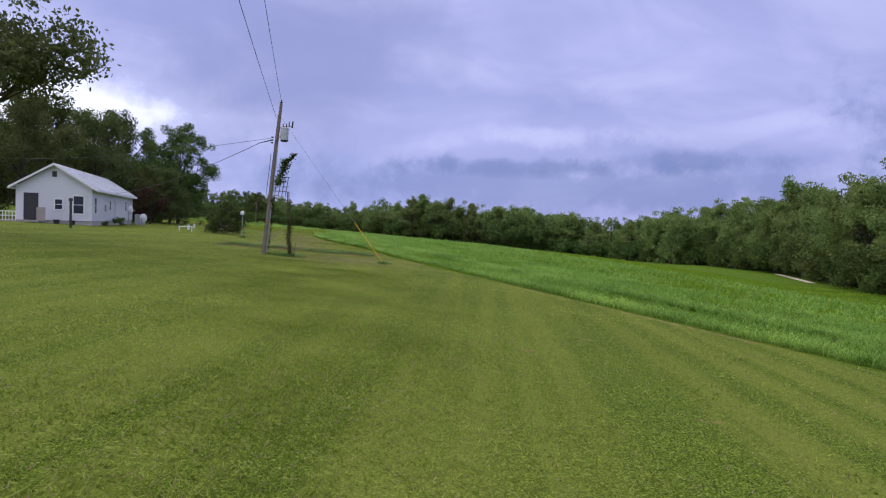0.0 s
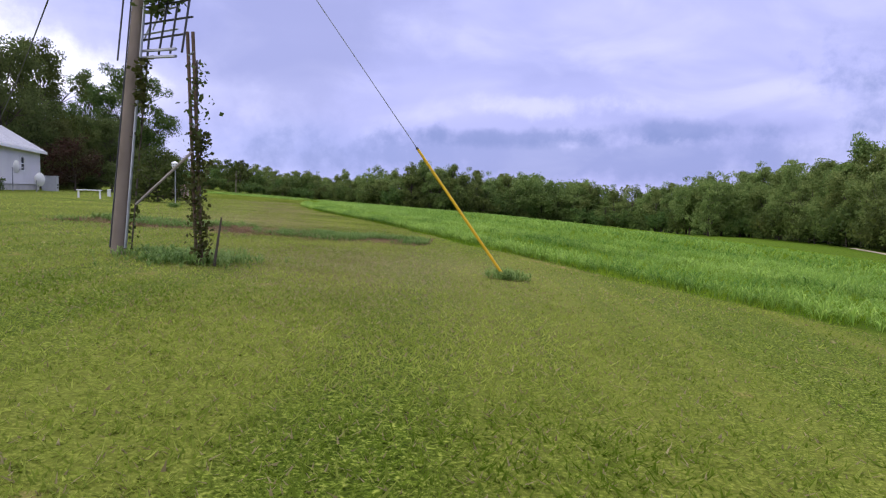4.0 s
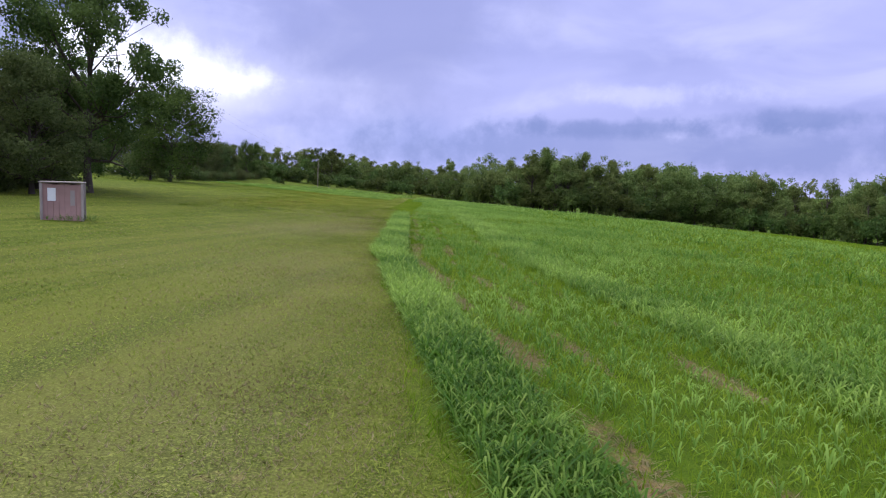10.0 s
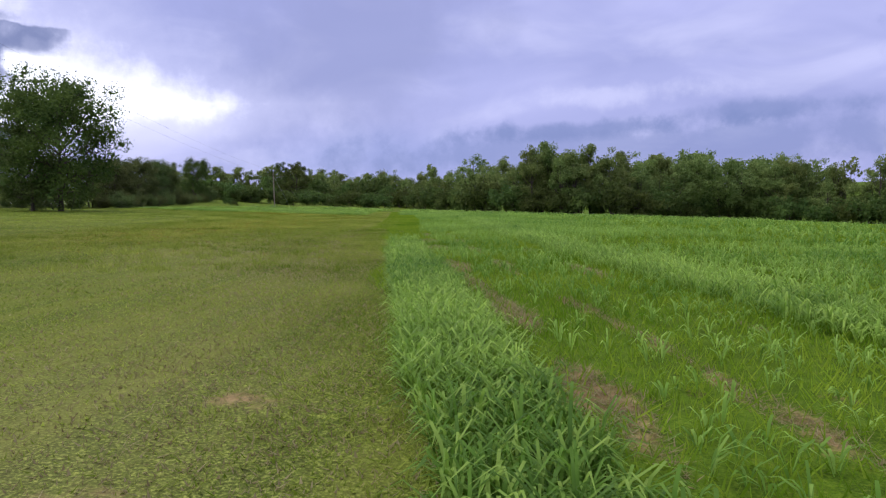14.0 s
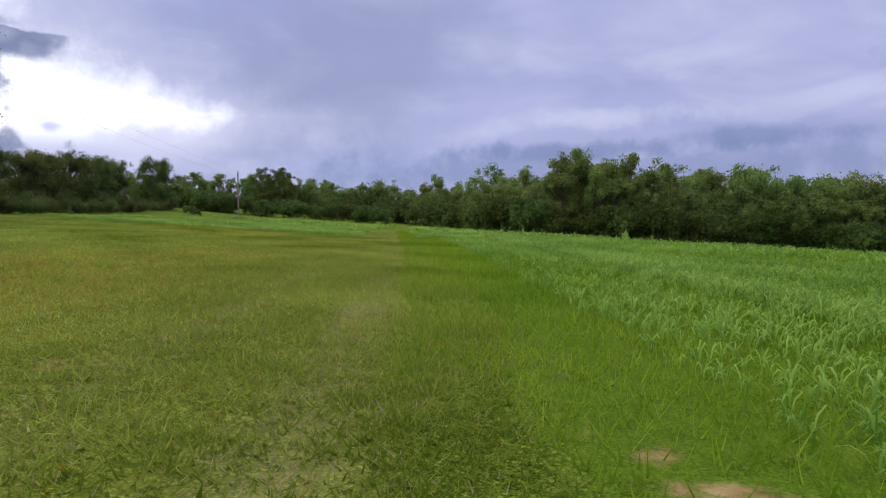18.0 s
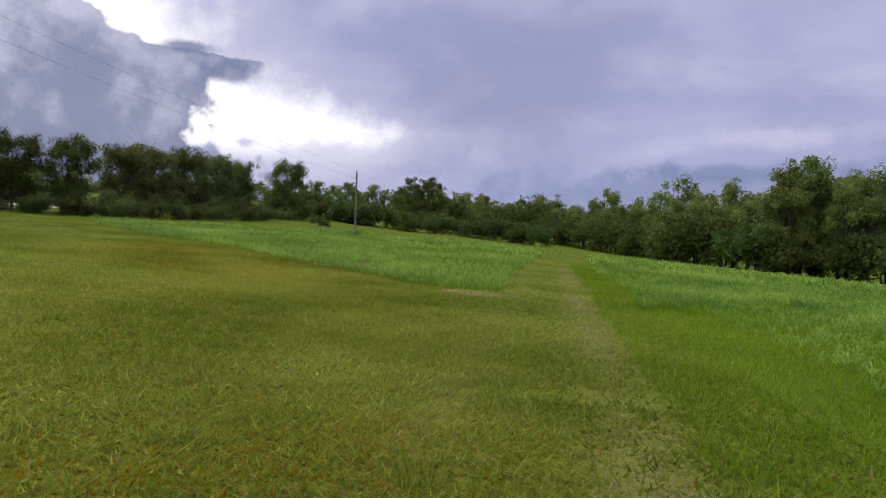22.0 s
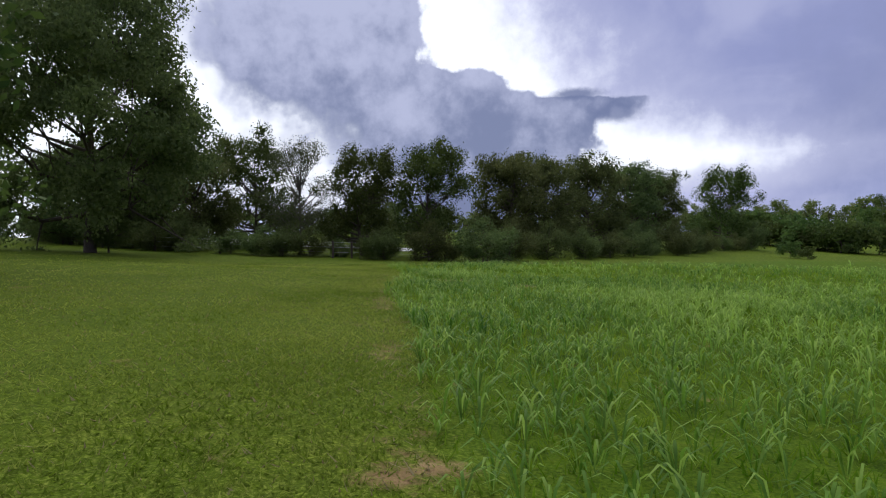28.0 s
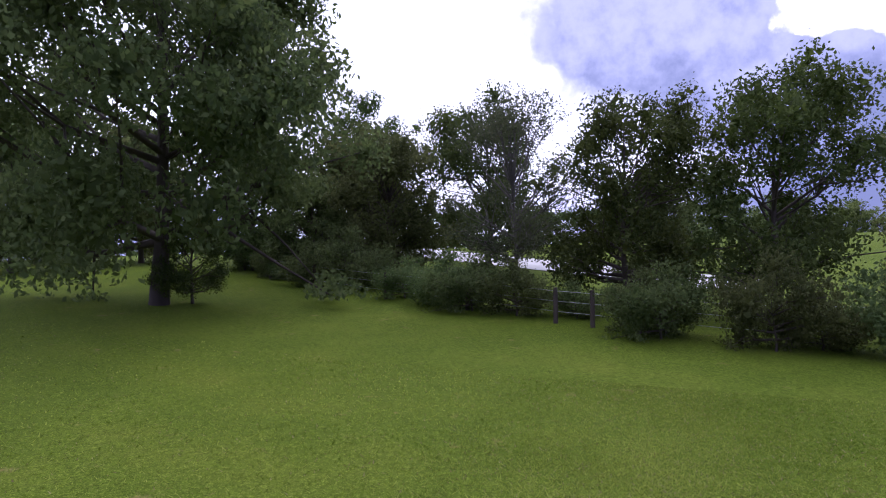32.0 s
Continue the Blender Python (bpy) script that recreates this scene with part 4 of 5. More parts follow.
def window(parent, wx, wy, wz, w, h, facing):
    """A sash window let into a wall; facing 'front' looks along -y, 'side' along +x."""
    def b(a0, a1, d0, d1, z0, z1):
        return boxed(wx + a0, wx + a1, wy - d1, wy - d0, wz + z0, wz + z1) if facing == "front" else boxed(wx + d0, wx + d1, wy + a0, wy + a1, wz + z0, wz + z1)
    win = part("window", b(-w / 2, w / 2, 0.004, 0.02, 0, h), DARK_GLASS, parent, "dark sash window with white frame")
    for a0, a1, z0, z1 in ((-w / 2 - 0.09, -w / 2, -0.09, h + 0.09), (w / 2, w / 2 + 0.09, -0.09, h + 0.09), (-w / 2, w / 2, h, h + 0.09), (-w / 2, w / 2, -0.09, 0), (-w / 2, w / 2, h / 2 - 0.02, h / 2 + 0.02)):
        part("window_frame", b(a0, a1, 0.002, 0.05, z0, z1), WHITE_TRIM, win)
    return win


def house():
    base = gz(HX, HY)
    h = thing("house", HX, HY, base, HOUSE_TURN, "white clapboard house with a pale metal gable roof", "house")
    L, W, E, R = 22.5, 5.3, 2.95, 4.75
    part("foundation", boxed(-W + 0.06, -0.06, 0.06, L - 0.06, -0.9, 0.35), STONE, h, "grey block foundation")
    part("wall", boxed(-W, 0, 0, L, 0.352, E), WHITE_WALL, h, "white painted siding")
    # lapped boards on the two walls that show
    bm = bmesh.new()
    for k in range(17):
        z0 = 0.36 + k * 0.152
        box(bm, 0.0, 0.022, 0.0, L, z0, z0 + 0.13)
    part("siding", bm, WHITE_WALL, h)
    bm = bmesh.new()
    for k in range(27):
        z0 = 0.36 + k * 0.152
        w = W / 2 if z0 < E else max(0.1, (W / 2) * (1 - (z0 + 0.13 - E) / (R - E)))
        box(bm, -W / 2 - w, -W / 2 + w, -0.022, 0.0, z0, z0 + 0.13)
    part("siding", bm, WHITE_WALL, h)
    bm = bmesh.new()
    v = [bm.verts.new(c) for c in ((-W, 0, E), (0, 0, E), (-W / 2, 0, R - 0.05), (-W, L, E), (0, L, E), (-W / 2, L, R - 0.05))]
    for f in ((0, 1, 2), (5, 4, 3), (1, 4, 5, 2), (0, 2, 5, 3)):
        bm.faces.new([v[i] for i in f])
    part("gable", bm, WHITE_WALL, h)
    for s in (-1, 1):
        x0, x1, zr, ze = -W / 2, -W / 2 + s * (W / 2 + 0.42), R, E - 0.12
        bm = bmesh.new()
        q = [(x0, -0.4, zr), (x1, -0.4, ze), (x1, L + 0.4, ze), (x0, L + 0.4, zr)]
        lo = [bm.verts.new(c) for c in q]
        hi = [bm.verts.new((c[0], c[1], c[2] + 0.07)) for c in q]
        bm.faces.new(lo), bm.faces.new(hi[::-1])
        for i in range(4):
            bm.faces.new((lo[i], lo[(i + 1) % 4], hi[(i + 1) % 4], hi[i]))
        roof = part("roof", bm, ROOF, h, "pale ribbed metal roofing")
        bm = bmesh.new()
        for k in range(38):
            y = -0.35 + k * (L + 0.7) / 37
            a, b = Vector((x0, y, zr + 0.075)), Vector((x1, y, ze + 0.075))
            rod(bm, a, b, 0.018, sides=4)
        part("roof_rib", bm, ROOF, roof)
        part("fascia", boxed(min(x1, x1 + s * 0.03), max(x1, x1 + s * 0.03), -0.42, L + 0.42, ze - 0.12, ze + 0.08), WHITE_TRIM, h)
        bm = bmesh.new()
        for yy in (-0.43,):
            a = [(x0, yy, zr + 0.08), (x1, yy, ze + 0.08), (x1, yy, ze - 0.1), (x0, yy, zr - 0.1)]
            f0 = [bm.verts.new(c) for c in a]
            f1 = [bm.verts.new((c[0], c[1] + 0.028, c[2])) for c in a]
            bm.faces.new(f0), bm.faces.new(f1[::-1])
            for i in range(4):
                bm.faces.new((f0[i], f0[(i + 1) % 4], f1[(i + 1) % 4], f1[i]))
        part("barge_board", bm, WHITE_TRIM, h)
    part("gable_vent", boxed(-W / 2 - 0.16, -W / 2 + 0.16, -0.06, -0.024, 3.75, 4.2), DARK, h, "dark louvred gable vent")
    window(h, -2.35, -0.026, 1.25, 0.5, 0.75, "front")
    window(h, -0.95, -0.026, 0.95, 0.7, 1.35, "front")
    window(h, 0.026, 1.2, 1.0, 0.8, 1.25, "side")
    window(h, 0.026, 17.4, 1.35, 0.8, 0.9, "side")
    window(h, 0.026, 8.0, 1.35, 0.7, 0.8, "side")
    part("downpipe", rod(bmesh.new(), (0.07, 10.6, 0.2), (0.07, 10.6, 2.85), 0.045), WHITE_TRIM, h)
    part("meter_box", boxed(0.024, 0.16, 5.4, 5.75, 1.2, 1.75, 0.01), GREY_PAINT, h, "grey electric meter box")
    # the porch let into the gable's far corner
    porch = part("porch_deck", boxed(-W - 0.9, -W + 2.0, -1.9, -0.03, 0.2, 0.32), OLD_TRIM, h, "weathered wooden porch deck")
    part("porch_door", boxed(-4.75, -3.75, -0.07, -0.026, 0.36, 2.45), DARK, h, "dark screened porch doorway")
    for px, py in ((-W - 0.8, -1.8), (-W + 1.9, -1.8), (-W + 0.5, -1.8)):
        part("porch_post", boxed(px - 0.05, px + 0.05, py - 0.05, py + 0.05, -0.5, 0.2), WHITE_TRIM, porch)
    for z in (0.62, 0.95):
        part("porch_rail", boxed(-W - 0.85, -W + 0.55, -1.86, -1.8, z, z + 0.06), WHITE_TRIM, porch)
    for k in range(7):
        part("baluster", boxed(-W - 0.8 + k * 0.21, -W - 0.76 + k * 0.21, -1.85, -1.81, 0.32, 0.95), WHITE_TRIM, porch)
    part("porch_screen", boxed(-3.6, -3.0, -1.2, -1.15, 0.32, 1.35), OLD_TRIM, porch, "leaning lattice screen")
    return h


house()


def beside(x, y):
    """A place in the house's own axes, in the world's."""
    c, s = math.cos(radians(HOUSE_TURN)), math.sin(radians(HOUSE_TURN))
    return HX + c * x - s * y, HY + s * x + c * y


def satellite_dish(x, y, height, size, turn, label):
    t = thing("satellite_dish", x, y, None, turn, label, "satellite dish", "satellite dishes")
    part("mast", rod(bmesh.new(), (0, 0, -0.2), (0, 0, height), 0.03), GALV, t)
    bm = bmesh.new()
    rings = []
    for i in range(5):
        r = size * i / 4
        rings.append([bm.verts.new((r * math.cos(a), -0.12 - 0.25 * (r / size) ** 2 * size, height + 0.05 + r * math.sin(a))) for a in np.linspace(0, 2 * math.pi, 17)[:-1]])
    for a, b in zip(rings[1:], rings[2:]):
        for k in range(16):
            bm.faces.new((a[k], a[(k + 1) % 16], b[(k + 1) % 16], b[k]))
    bm.faces.new(rings[1])
    ex = bmesh.ops.solidify(bm, geom=bm.faces[:], thickness=0.015)
    bmesh.ops.remove_doubles(bm, verts=bm.verts[:], dist=0.001)
    part("dish", bm, WHITE_PLASTIC, t)
    part("feed_arm", rod(bmesh.new(), (0, -0.12, height - size * 0.8), (0, -0.12 - size * 1.1, height), 0.014), GALV, t)
    part("receiver", boxed(-0.04, 0.04, -0.16 - size * 1.1, -0.08 - size * 1.1, height - 0.03, height + 0.06, 0.01), GREY_PAINT, t)


def yard_things():
    satellite_dish(-33.4, 61.4, 1.45, 0.42, 150, "round white satellite dish on a steel mast")
    satellite_dish(-32.9, 62.9, 0.75, 0.45, 165, "low white satellite dish beside the house")
    x, y = beside(0.65, 9.0)
    plant_tree("scrub", "foundation_shrub", x, y, 0.36, 20, 1.0, "small dark shrub against the house wall", "shrub", "shrubs against the house")
    x, y = beside(0.6, 2.2)
    plant_tree("scrub", "foundation_shrub", x, y, 0.2, 80, 1.0, "small dark shrub against the house wall", "shrub", "shrubs against the house")
    for ax in (-1.3, -2.4):
        x, y = beside(ax, -0.5)
        pot = thing("plant_pot", x, y, None, 0, "dark plant pot at the house's foot", "plant pot", "pots by the house")
        part("pot", rod(bmesh.new(), (0, 0, 0), (0, 0, 0.32), 0.17, 0.22, 12), DARK, pot)
        part("soil", rod(bmesh.new(), (0, 0, 0.324), (0, 0, 0.335), 0.2, 0.2, 12), SOIL, pot)
    # dark post with a small lantern before the gable
    lp = thing("yard_post", -26.9, 42.3, None, 0, "thin dark post standing on the front lawn", "post")
    part("post", boxed(-0.06, 0.06, -0.06, 0.06, -0.2, 1.75, 0.01), DARK, lp)
    part("cap", boxed(-0.1, 0.1, -0.1, 0.1, 1.752, 1.95, 0.02), DARK, lp)
    # white bench near the house's far corner
    bn = thing("garden_bench", -25.2, 55.6, None, 25, "small white bench on the lawn", "bench")
    part("seat", boxed(-0.6, 0.6, -0.2, 0.2, 0.40, 0.45, 0.008), WHITE_TRIM, bn)
    for sx in (-0.5, 0.5):
        for sy in (-0.15, 0.15):
            part("leg", boxed(sx - 0.03, sx + 0.03, sy - 0.03, sy + 0.03, -0.1, 0.4), WHITE_TRIM, bn)
    # cabinet with a window-unit beside the far corner
    x, y = beside(1.0, 21.0)
    cab = thing("utility_cabinet", x, y, None, HOUSE_TURN, "grey utility cabinet against the house corner", "cabinet")
    part("body", boxed(-0.5, 0.5, -0.4, 0.4, -0.1, 1.1, 0.02), GREY_PAINT, cab)
    part("lid", boxed(-0.54, 0.54, -0.44, 0.44, 1.102, 1.15, 0.01), GREY_PAINT, cab)
    for i, z in enumerate((0.2, 0.4)):
        part("vent", boxed(0.502, 0.512, -0.25, 0.25, z, z + 0.12), DARK, cab)
    for x, y in ((-28.4, 63.3), (-32.6, 74.2)):
        mk = thing("marker_post", x, y, None, 10, "short white marker post in the lawn", "marker post", "white marker posts")
        part("post", boxed(-0.09, 0.09, -0.09, 0.09, -0.1, 0.42, 0.015), WHITE_PLASTIC, mk)
        part("cap", boxed(-0.11, 0.11, -0.11, 0.11, 0.422, 0.47, 0.015), WHITE_PLASTIC, mk)


yard_things()


def birdhouse():
    t = thing("birdhouse_on_pole", -18.9, 51.8, None, 20, "white martin birdhouse on a tall thin pole", "birdhouse")
    part("pole", rod(bmesh.new(), (0, 0, -0.2), (0, 0, 2.35), 0.022, 0.018), GALV, t)
    body = part("house_box", boxed(-0.13, 0.13, -0.13, 0.13, 2.35, 2.62, 0.01), WHITE_PLASTIC, t)
    part("floor_ledge", boxed(-0.17, 0.17, -0.17, 0.17, 2.47, 2.49), WHITE_PLASTIC, body)
    bm = bmesh.new()
    bmesh.ops.create_cone(bm, cap_ends=True, segments=4, radius1=0.25, radius2=0.02, depth=0.13, matrix=Matrix.Translation((0, 0, 2.69)) @ Matrix.Rotation(radians(45), 4, "Z"))
    part("roof", bm, WHITE_PLASTIC, t)
    for sx in (-0.06, 0.06):
        for z in (2.41, 2.55):
            part("entrance", rod(bmesh.new(), (sx, -0.133, z), (sx, -0.129, z), 0.025, sides=10), DARK, body)
    t.scale = (1, 1, 0.76)
    part("winch_line", rod(bmesh.new(), (0.05, 0, 0.4), (0.05, 0, 2.3), 0.006, sides=5), WIRE, t)


birdhouse()


def board_box():
    """The low boarded box by the lawn's edge: faded red boards, grey frame, pale notices."""
    t = thing("boarded_well_house", -30.55, 78.6, None, 35, "low square hut of faded red boards with pale notices", "hut")
    w, d, h = 0.66, 0.5, 1.38
    for k in range(7):
        x0 = -w + k * (2 * w / 7)
        part("board", boxed(x0 + 0.004, x0 + 2 * w / 7 - 0.004, -d, -d + 0.03, -0.1, h - 0.03 * (k % 3)), OLD_BOARD, t)
        part("board", boxed(x0 + 0.004, x0 + 2 * w / 7 - 0.004, d - 0.03, d, -0.1, h), OLD_BOARD, t)
    for k in range(5):
        y0 = -d + 0.032 + k * ((2 * d - 0.064) / 5)
        for s in (-1, 1):
            part("board", boxed(min(s * w, s * (w - 0.03)), max(s * w, s * (w - 0.03)), y0 + 0.003, y0 + (2 * d - 0.064) / 5 - 0.003, -0.1, h), OLD_TRIM if s > 0 else OLD_BOARD, t)
    for sx in (-1, 1):
        for sy in (-1, 1):
            part("corner_post", boxed(sx * (w + 0.012) - 0.045, sx * (w + 0.012) + 0.045, sy * (d + 0.012) - 0.045, sy * (d + 0.012) + 0.045, -0.1, h + 0.01, 0.006), OLD_TRIM, t)
    t.scale = (0.87, 0.87, 0.87)
    part("lid", boxed(-w - 0.08, w + 0.08, -d - 0.08, d + 0.08, h + 0.012, h + 0.06, 0.01), OLD_TRIM, t)
    part("notice", boxed(-0.47, -0.2, -d - 0.012, -d - 0.002, 0.72, 1.2), WHITE_PLASTIC, t, "pale blank notice sheet")
    part("notice", boxed(0.27, 0.42, -d - 0.012, -d - 0.002, 0.55, 1.12), OLD_TRIM, t)
    part("notice", boxed(w + 0.002, w + 0.012, -0.3, -0.05, 0.2, 0.95), WHITE_PLASTIC, t)


board_box()


# ---- poles and wires ----
def cable(parent, name, a, b, sag, r, mat, n=14, label=""):
    f = np.linspace(0, 1, n)
    pts = np.array(a)[None] * (1 - f)[:, None] + np.array(b)[None] * f[:, None]
    pts[:, 2] -= sag * 4 * f * (1 - f)
    v, q = tube_arrays(pts, [r] * n, 5)
    return mesh_part(name, raw_mesh(name, v, q, mat, True), parent, label)


PX, PY = -9.98, 30.2
LEAN = (0.60, 0.15)


def utility_pole():
    t = thing("utility_pole", PX, PY, None, 0, "leaning weathered wooden utility pole with a transformer", "utility pole")
    H = 7.75

    def at(z):
        return Vector((LEAN[0] * z / H, LEAN[1] * z / H, z))
    zs = np.linspace(-0.3, H, 9)
    v, f = tube_arrays([at(z) for z in zs], np.linspace(0.10, 0.068, 9), 14)
    mesh_part("pole", raw_mesh("pole", v, f, POLE_WOOD, True), t, "grey weathered tapered trunk pole")
    part("pole_cap", rod(bmesh.new(), at(H - 0.005), at(H + 0.03), 0.07, 0.055, 14), POLE_WOOD, t)
    ins = part("top_insulator", rod(bmesh.new(), at(H + 0.03), at(H + 0.2), 0.05, 0.035, 10), PORCELAIN, t)
    part("insulator_skirt", rod(bmesh.new(), at(H + 0.09), at(H + 0.115), 0.085, 0.06, 10), PORCELAIN, ins)
    # transformer can on the pole's right flank
    c = at(6.2) + Vector((0.31, 0.02, 0))
    can = part("transformer", rod(bmesh.new(), c - Vector((0, 0, 0.3)), c + Vector((0, 0, 0.3)), 0.18, 0.18, 20), GREY_PAINT, t, "grey steel transformer can")
    part("can_lid", rod(bmesh.new(), c + Vector((0, 0, 0.302)), c + Vector((0, 0, 0.35)), 0.195, 0.15, 20), GREY_PAINT, can)
    part("can_foot", rod(bmesh.new(), c - Vector((0, 0, 0.38)), c - Vector((0, 0, 0.302)), 0.13, 0.19, 16), DARK, can)
    for dx in (-0.07, 0.09):
        part("bushing", rod(bmesh.new(), c + Vector((dx, 0, 0.35)), c + Vector((dx, 0, 0.55)), 0.03, 0.022, 8), PORCELAIN, can)
    part("bracket", boxed(c.x - 0.3, c.x - 0.18, c.y - 0.05, c.y + 0.05, 6.0, 6.12), GALV, t)
    arm = part("cutout_arm", rod(bmesh.new(), at(6.55), at(6.55) + Vector((0.62, 0.05, 0.1)), 0.03, 0.03, 6), GALV, t)
    part("cutout", rod(bmesh.new(), at(6.55) + Vector((0.62, 0.05, 0.0)), at(6.55) + Vector((0.66, 0.05, 0.34)), 0.045, 0.03, 8), PORCELAIN, arm)
    part("cutout", rod(bmesh.new(), at(6.55) + Vector((0.48, 0.05, 0.1)), at(6.55) + Vector((0.48, 0.05, 0.32)), 0.03, 0.02, 8), PORCELAIN, arm)
    for z in (5.72, 5.86, 6.0):
        part("spool_insulator", rod(bmesh.new(), at(z) + Vector((-0.22, 0, 0)), at(z) + Vector((-0.22, 0, 0.07)), 0.05, 0.05, 10), PORCELAIN, t)
    part("wire_splice", rod(bmesh.new(), at(5.86) + Vector((-0.24, 0, 0.03)), at(5.86) + Vector((-0.85, 0.1, -0.12)), 0.035, 0.02, 6), DARK, t)
    part("conduit", rod(bmesh.new(), at(0.1) + Vector((0.115, -0.04, 0)), at(5.6) + Vector((0.09, -0.04, 0)), 0.02, 0.02, 8), GALV, t)
    part("ground_wire", rod(bmesh.new(), at(0.1) + Vector((-0.095, -0.05, 0)), at(7.2) + Vector((-0.068, -0.05, 0)), 0.01, 0.01, 5), WIRE, t)
    part("loop_wire", rod(bmesh.new(), at(2.9) + Vector((-0.2, -0.05, 0)), at(5.2) + Vector((-0.22, 0.05, 0)), 0.012, 0.012, 5), WIRE, t)
    # steel bracket frame reaching out to the vine-grown post
    bar = []
    for z in (2.96, 3.06):
        bar.append(rod(bmesh.new(), at(z) + Vector((0.1, 0, 0)), Vector((1.02, -0.45, z - 0.08)), 0.022, 0.022, 6))
    for b in bar:
        part("bracket_bar", b, GALV, t)
    for k in range(4):
        a = at(2.98) + Vector((0.2 + 0.19 * k, -0.05 - 0.08 * k, 0))
        part("bracket_upright", rod(bmesh.new(), a, a + Vector((0.04 * (k % 2) + 0.1, 0.0, 1.0 - 0.16 * (k % 3))), 0.015, 0.015, 5), DARK, t)
        b = at(3.22 + 0.24 * k) + Vector((0.1, 0, 0))
        part("bracket_rail", rod(bmesh.new(), b, b + Vector((0.72 + 0.06 * (k % 2), -0.3, 0.03)), 0.016, 0.016, 5), DARK, t)
    for k in range(5):
        a = at(3.3 + 0.16 * k) + Vector((0.1, 0, 0))
        part("bracket_bar", rod(bmesh.new(), a, a + Vector((0.55 + 0.05 * (k % 2), -0.2, 0.04)), 0.014, 0.014, 5), GALV, t)
        part("bracket_strut", rod(bmesh.new(), a + Vector((0.13 * k, -0.06 * k * 0.7, -0.1)), a + Vector((0.13 * k + 0.08, -0.06 * k * 0.7, 0.12)), 0.012, 0.012, 5), GALV, t)
    vine_on(t, [at(z) + Vector((0.19, -0.02, 0)) for z in np.linspace(0.1, 3.0, 8)], 170, 0.07, 0.07, 3)
    vine_on(t, [at(z) + Vector((0.45 + 0.12 * math.sin(3 * z), -0.15, 0)) for z in np.linspace(3.6, 4.9, 6)], 700, 0.22, 0.09, 4)
    vine_on(t, [at(4.7) + Vector((0.5 + 0.12 * k, -0.1, 0.12 * k)) for k in range(5)], 200, 0.12, 0.10, 6)
    vine_on(t, [Vector((0.42, -0.15, 2.9 - 0.14 * k)) for k in range(6)], 120, 0.08, 0.09, 9)
    # line wires, service drop and down-guy
    top, z0 = at(H + 0.12), gz(PX, PY)
    cable(t, "line_wire", top, (17.2, -60.0, 8.6), 0.5, 0.008, WIRE)
    cable(t, "line_wire", at(7.05) + Vector((-0.15, 0, 0)), (16.4, -60.0, 7.6), 0.5, 0.008, WIRE)
    hx, hy = beside(0.0, 10.0)
    cable(t, "service_wire", at(5.86) + Vector((-0.8, 0.1, -0.1)), (hx - PX, hy - PY, gz(HX, HY) - z0 + 3.3), 0.5, 0.016, WIRE)
    cable(t, "service_wire", at(6.0) + Vector((-0.24, 0, 0)), (-40.0 - PX, 22.0, 6.6), 0.5, 0.010, WIRE)
    ax, ay = -4.62 - PX, 31.66 - PY
    foot = Vector((ax, ay, gz(-4.62, 31.66) - z0 - 0.05))
    head = at(7.15)
    part("guy_wire", rod(bmesh.new(), foot, head, 0.007, 0.007, 6), GALV, t, "steel guy wire")
    d = (head - foot).normalized()
    guard = part("guy_guard", rod(bmesh.new(), foot + d * 0.12, foot + d * 2.62, 0.024, 0.021, 10), YELLOW, t, "yellow plastic guy guard")
    part("guard_cap", rod(bmesh.new(), foot + d * 2.622, foot + d * 2.66, 0.026, 0.015, 10), DARK, guard)
    t.scale = (1, 1, 0.89)
    part("anchor_rod", rod(bmesh.new(), foot - d * 0.2, foot + d * 0.2, 0.016, 0.016, 6), GALV, t)
    return t


def vine_on(parent, pts, leaves, spread, leaf, seed):
    """A climbing vine: a thin stem with leaves all along it."""
    rng = np.random.default_rng(seed)
    pts = np.array([tuple(p) for p in pts], float)
    v, f = tube_arrays(pts, [0.012] * len(pts), 5)
    stem = mesh_part("vine_stem", raw_mesh("vine_stem", v, f, BARK, True), parent)
    s = rng.uniform(0, len(pts) - 1.001, leaves)
    i = s.astype(int)
    c = pts[i] * (1 - (s - i))[:, None] + pts[i + 1] * (s - i)[:, None] + rng.normal(0, spread * 0.5, (leaves, 3)) * (1, 1, 0.6)
    lv, lf = leaf_quads(rng, c, leaf, slim=0.8)
    mesh_part("vine_leaves", raw_mesh("vine_leaves", lv, lf, LEAF_BUSH), stem, "green climbing leaves")


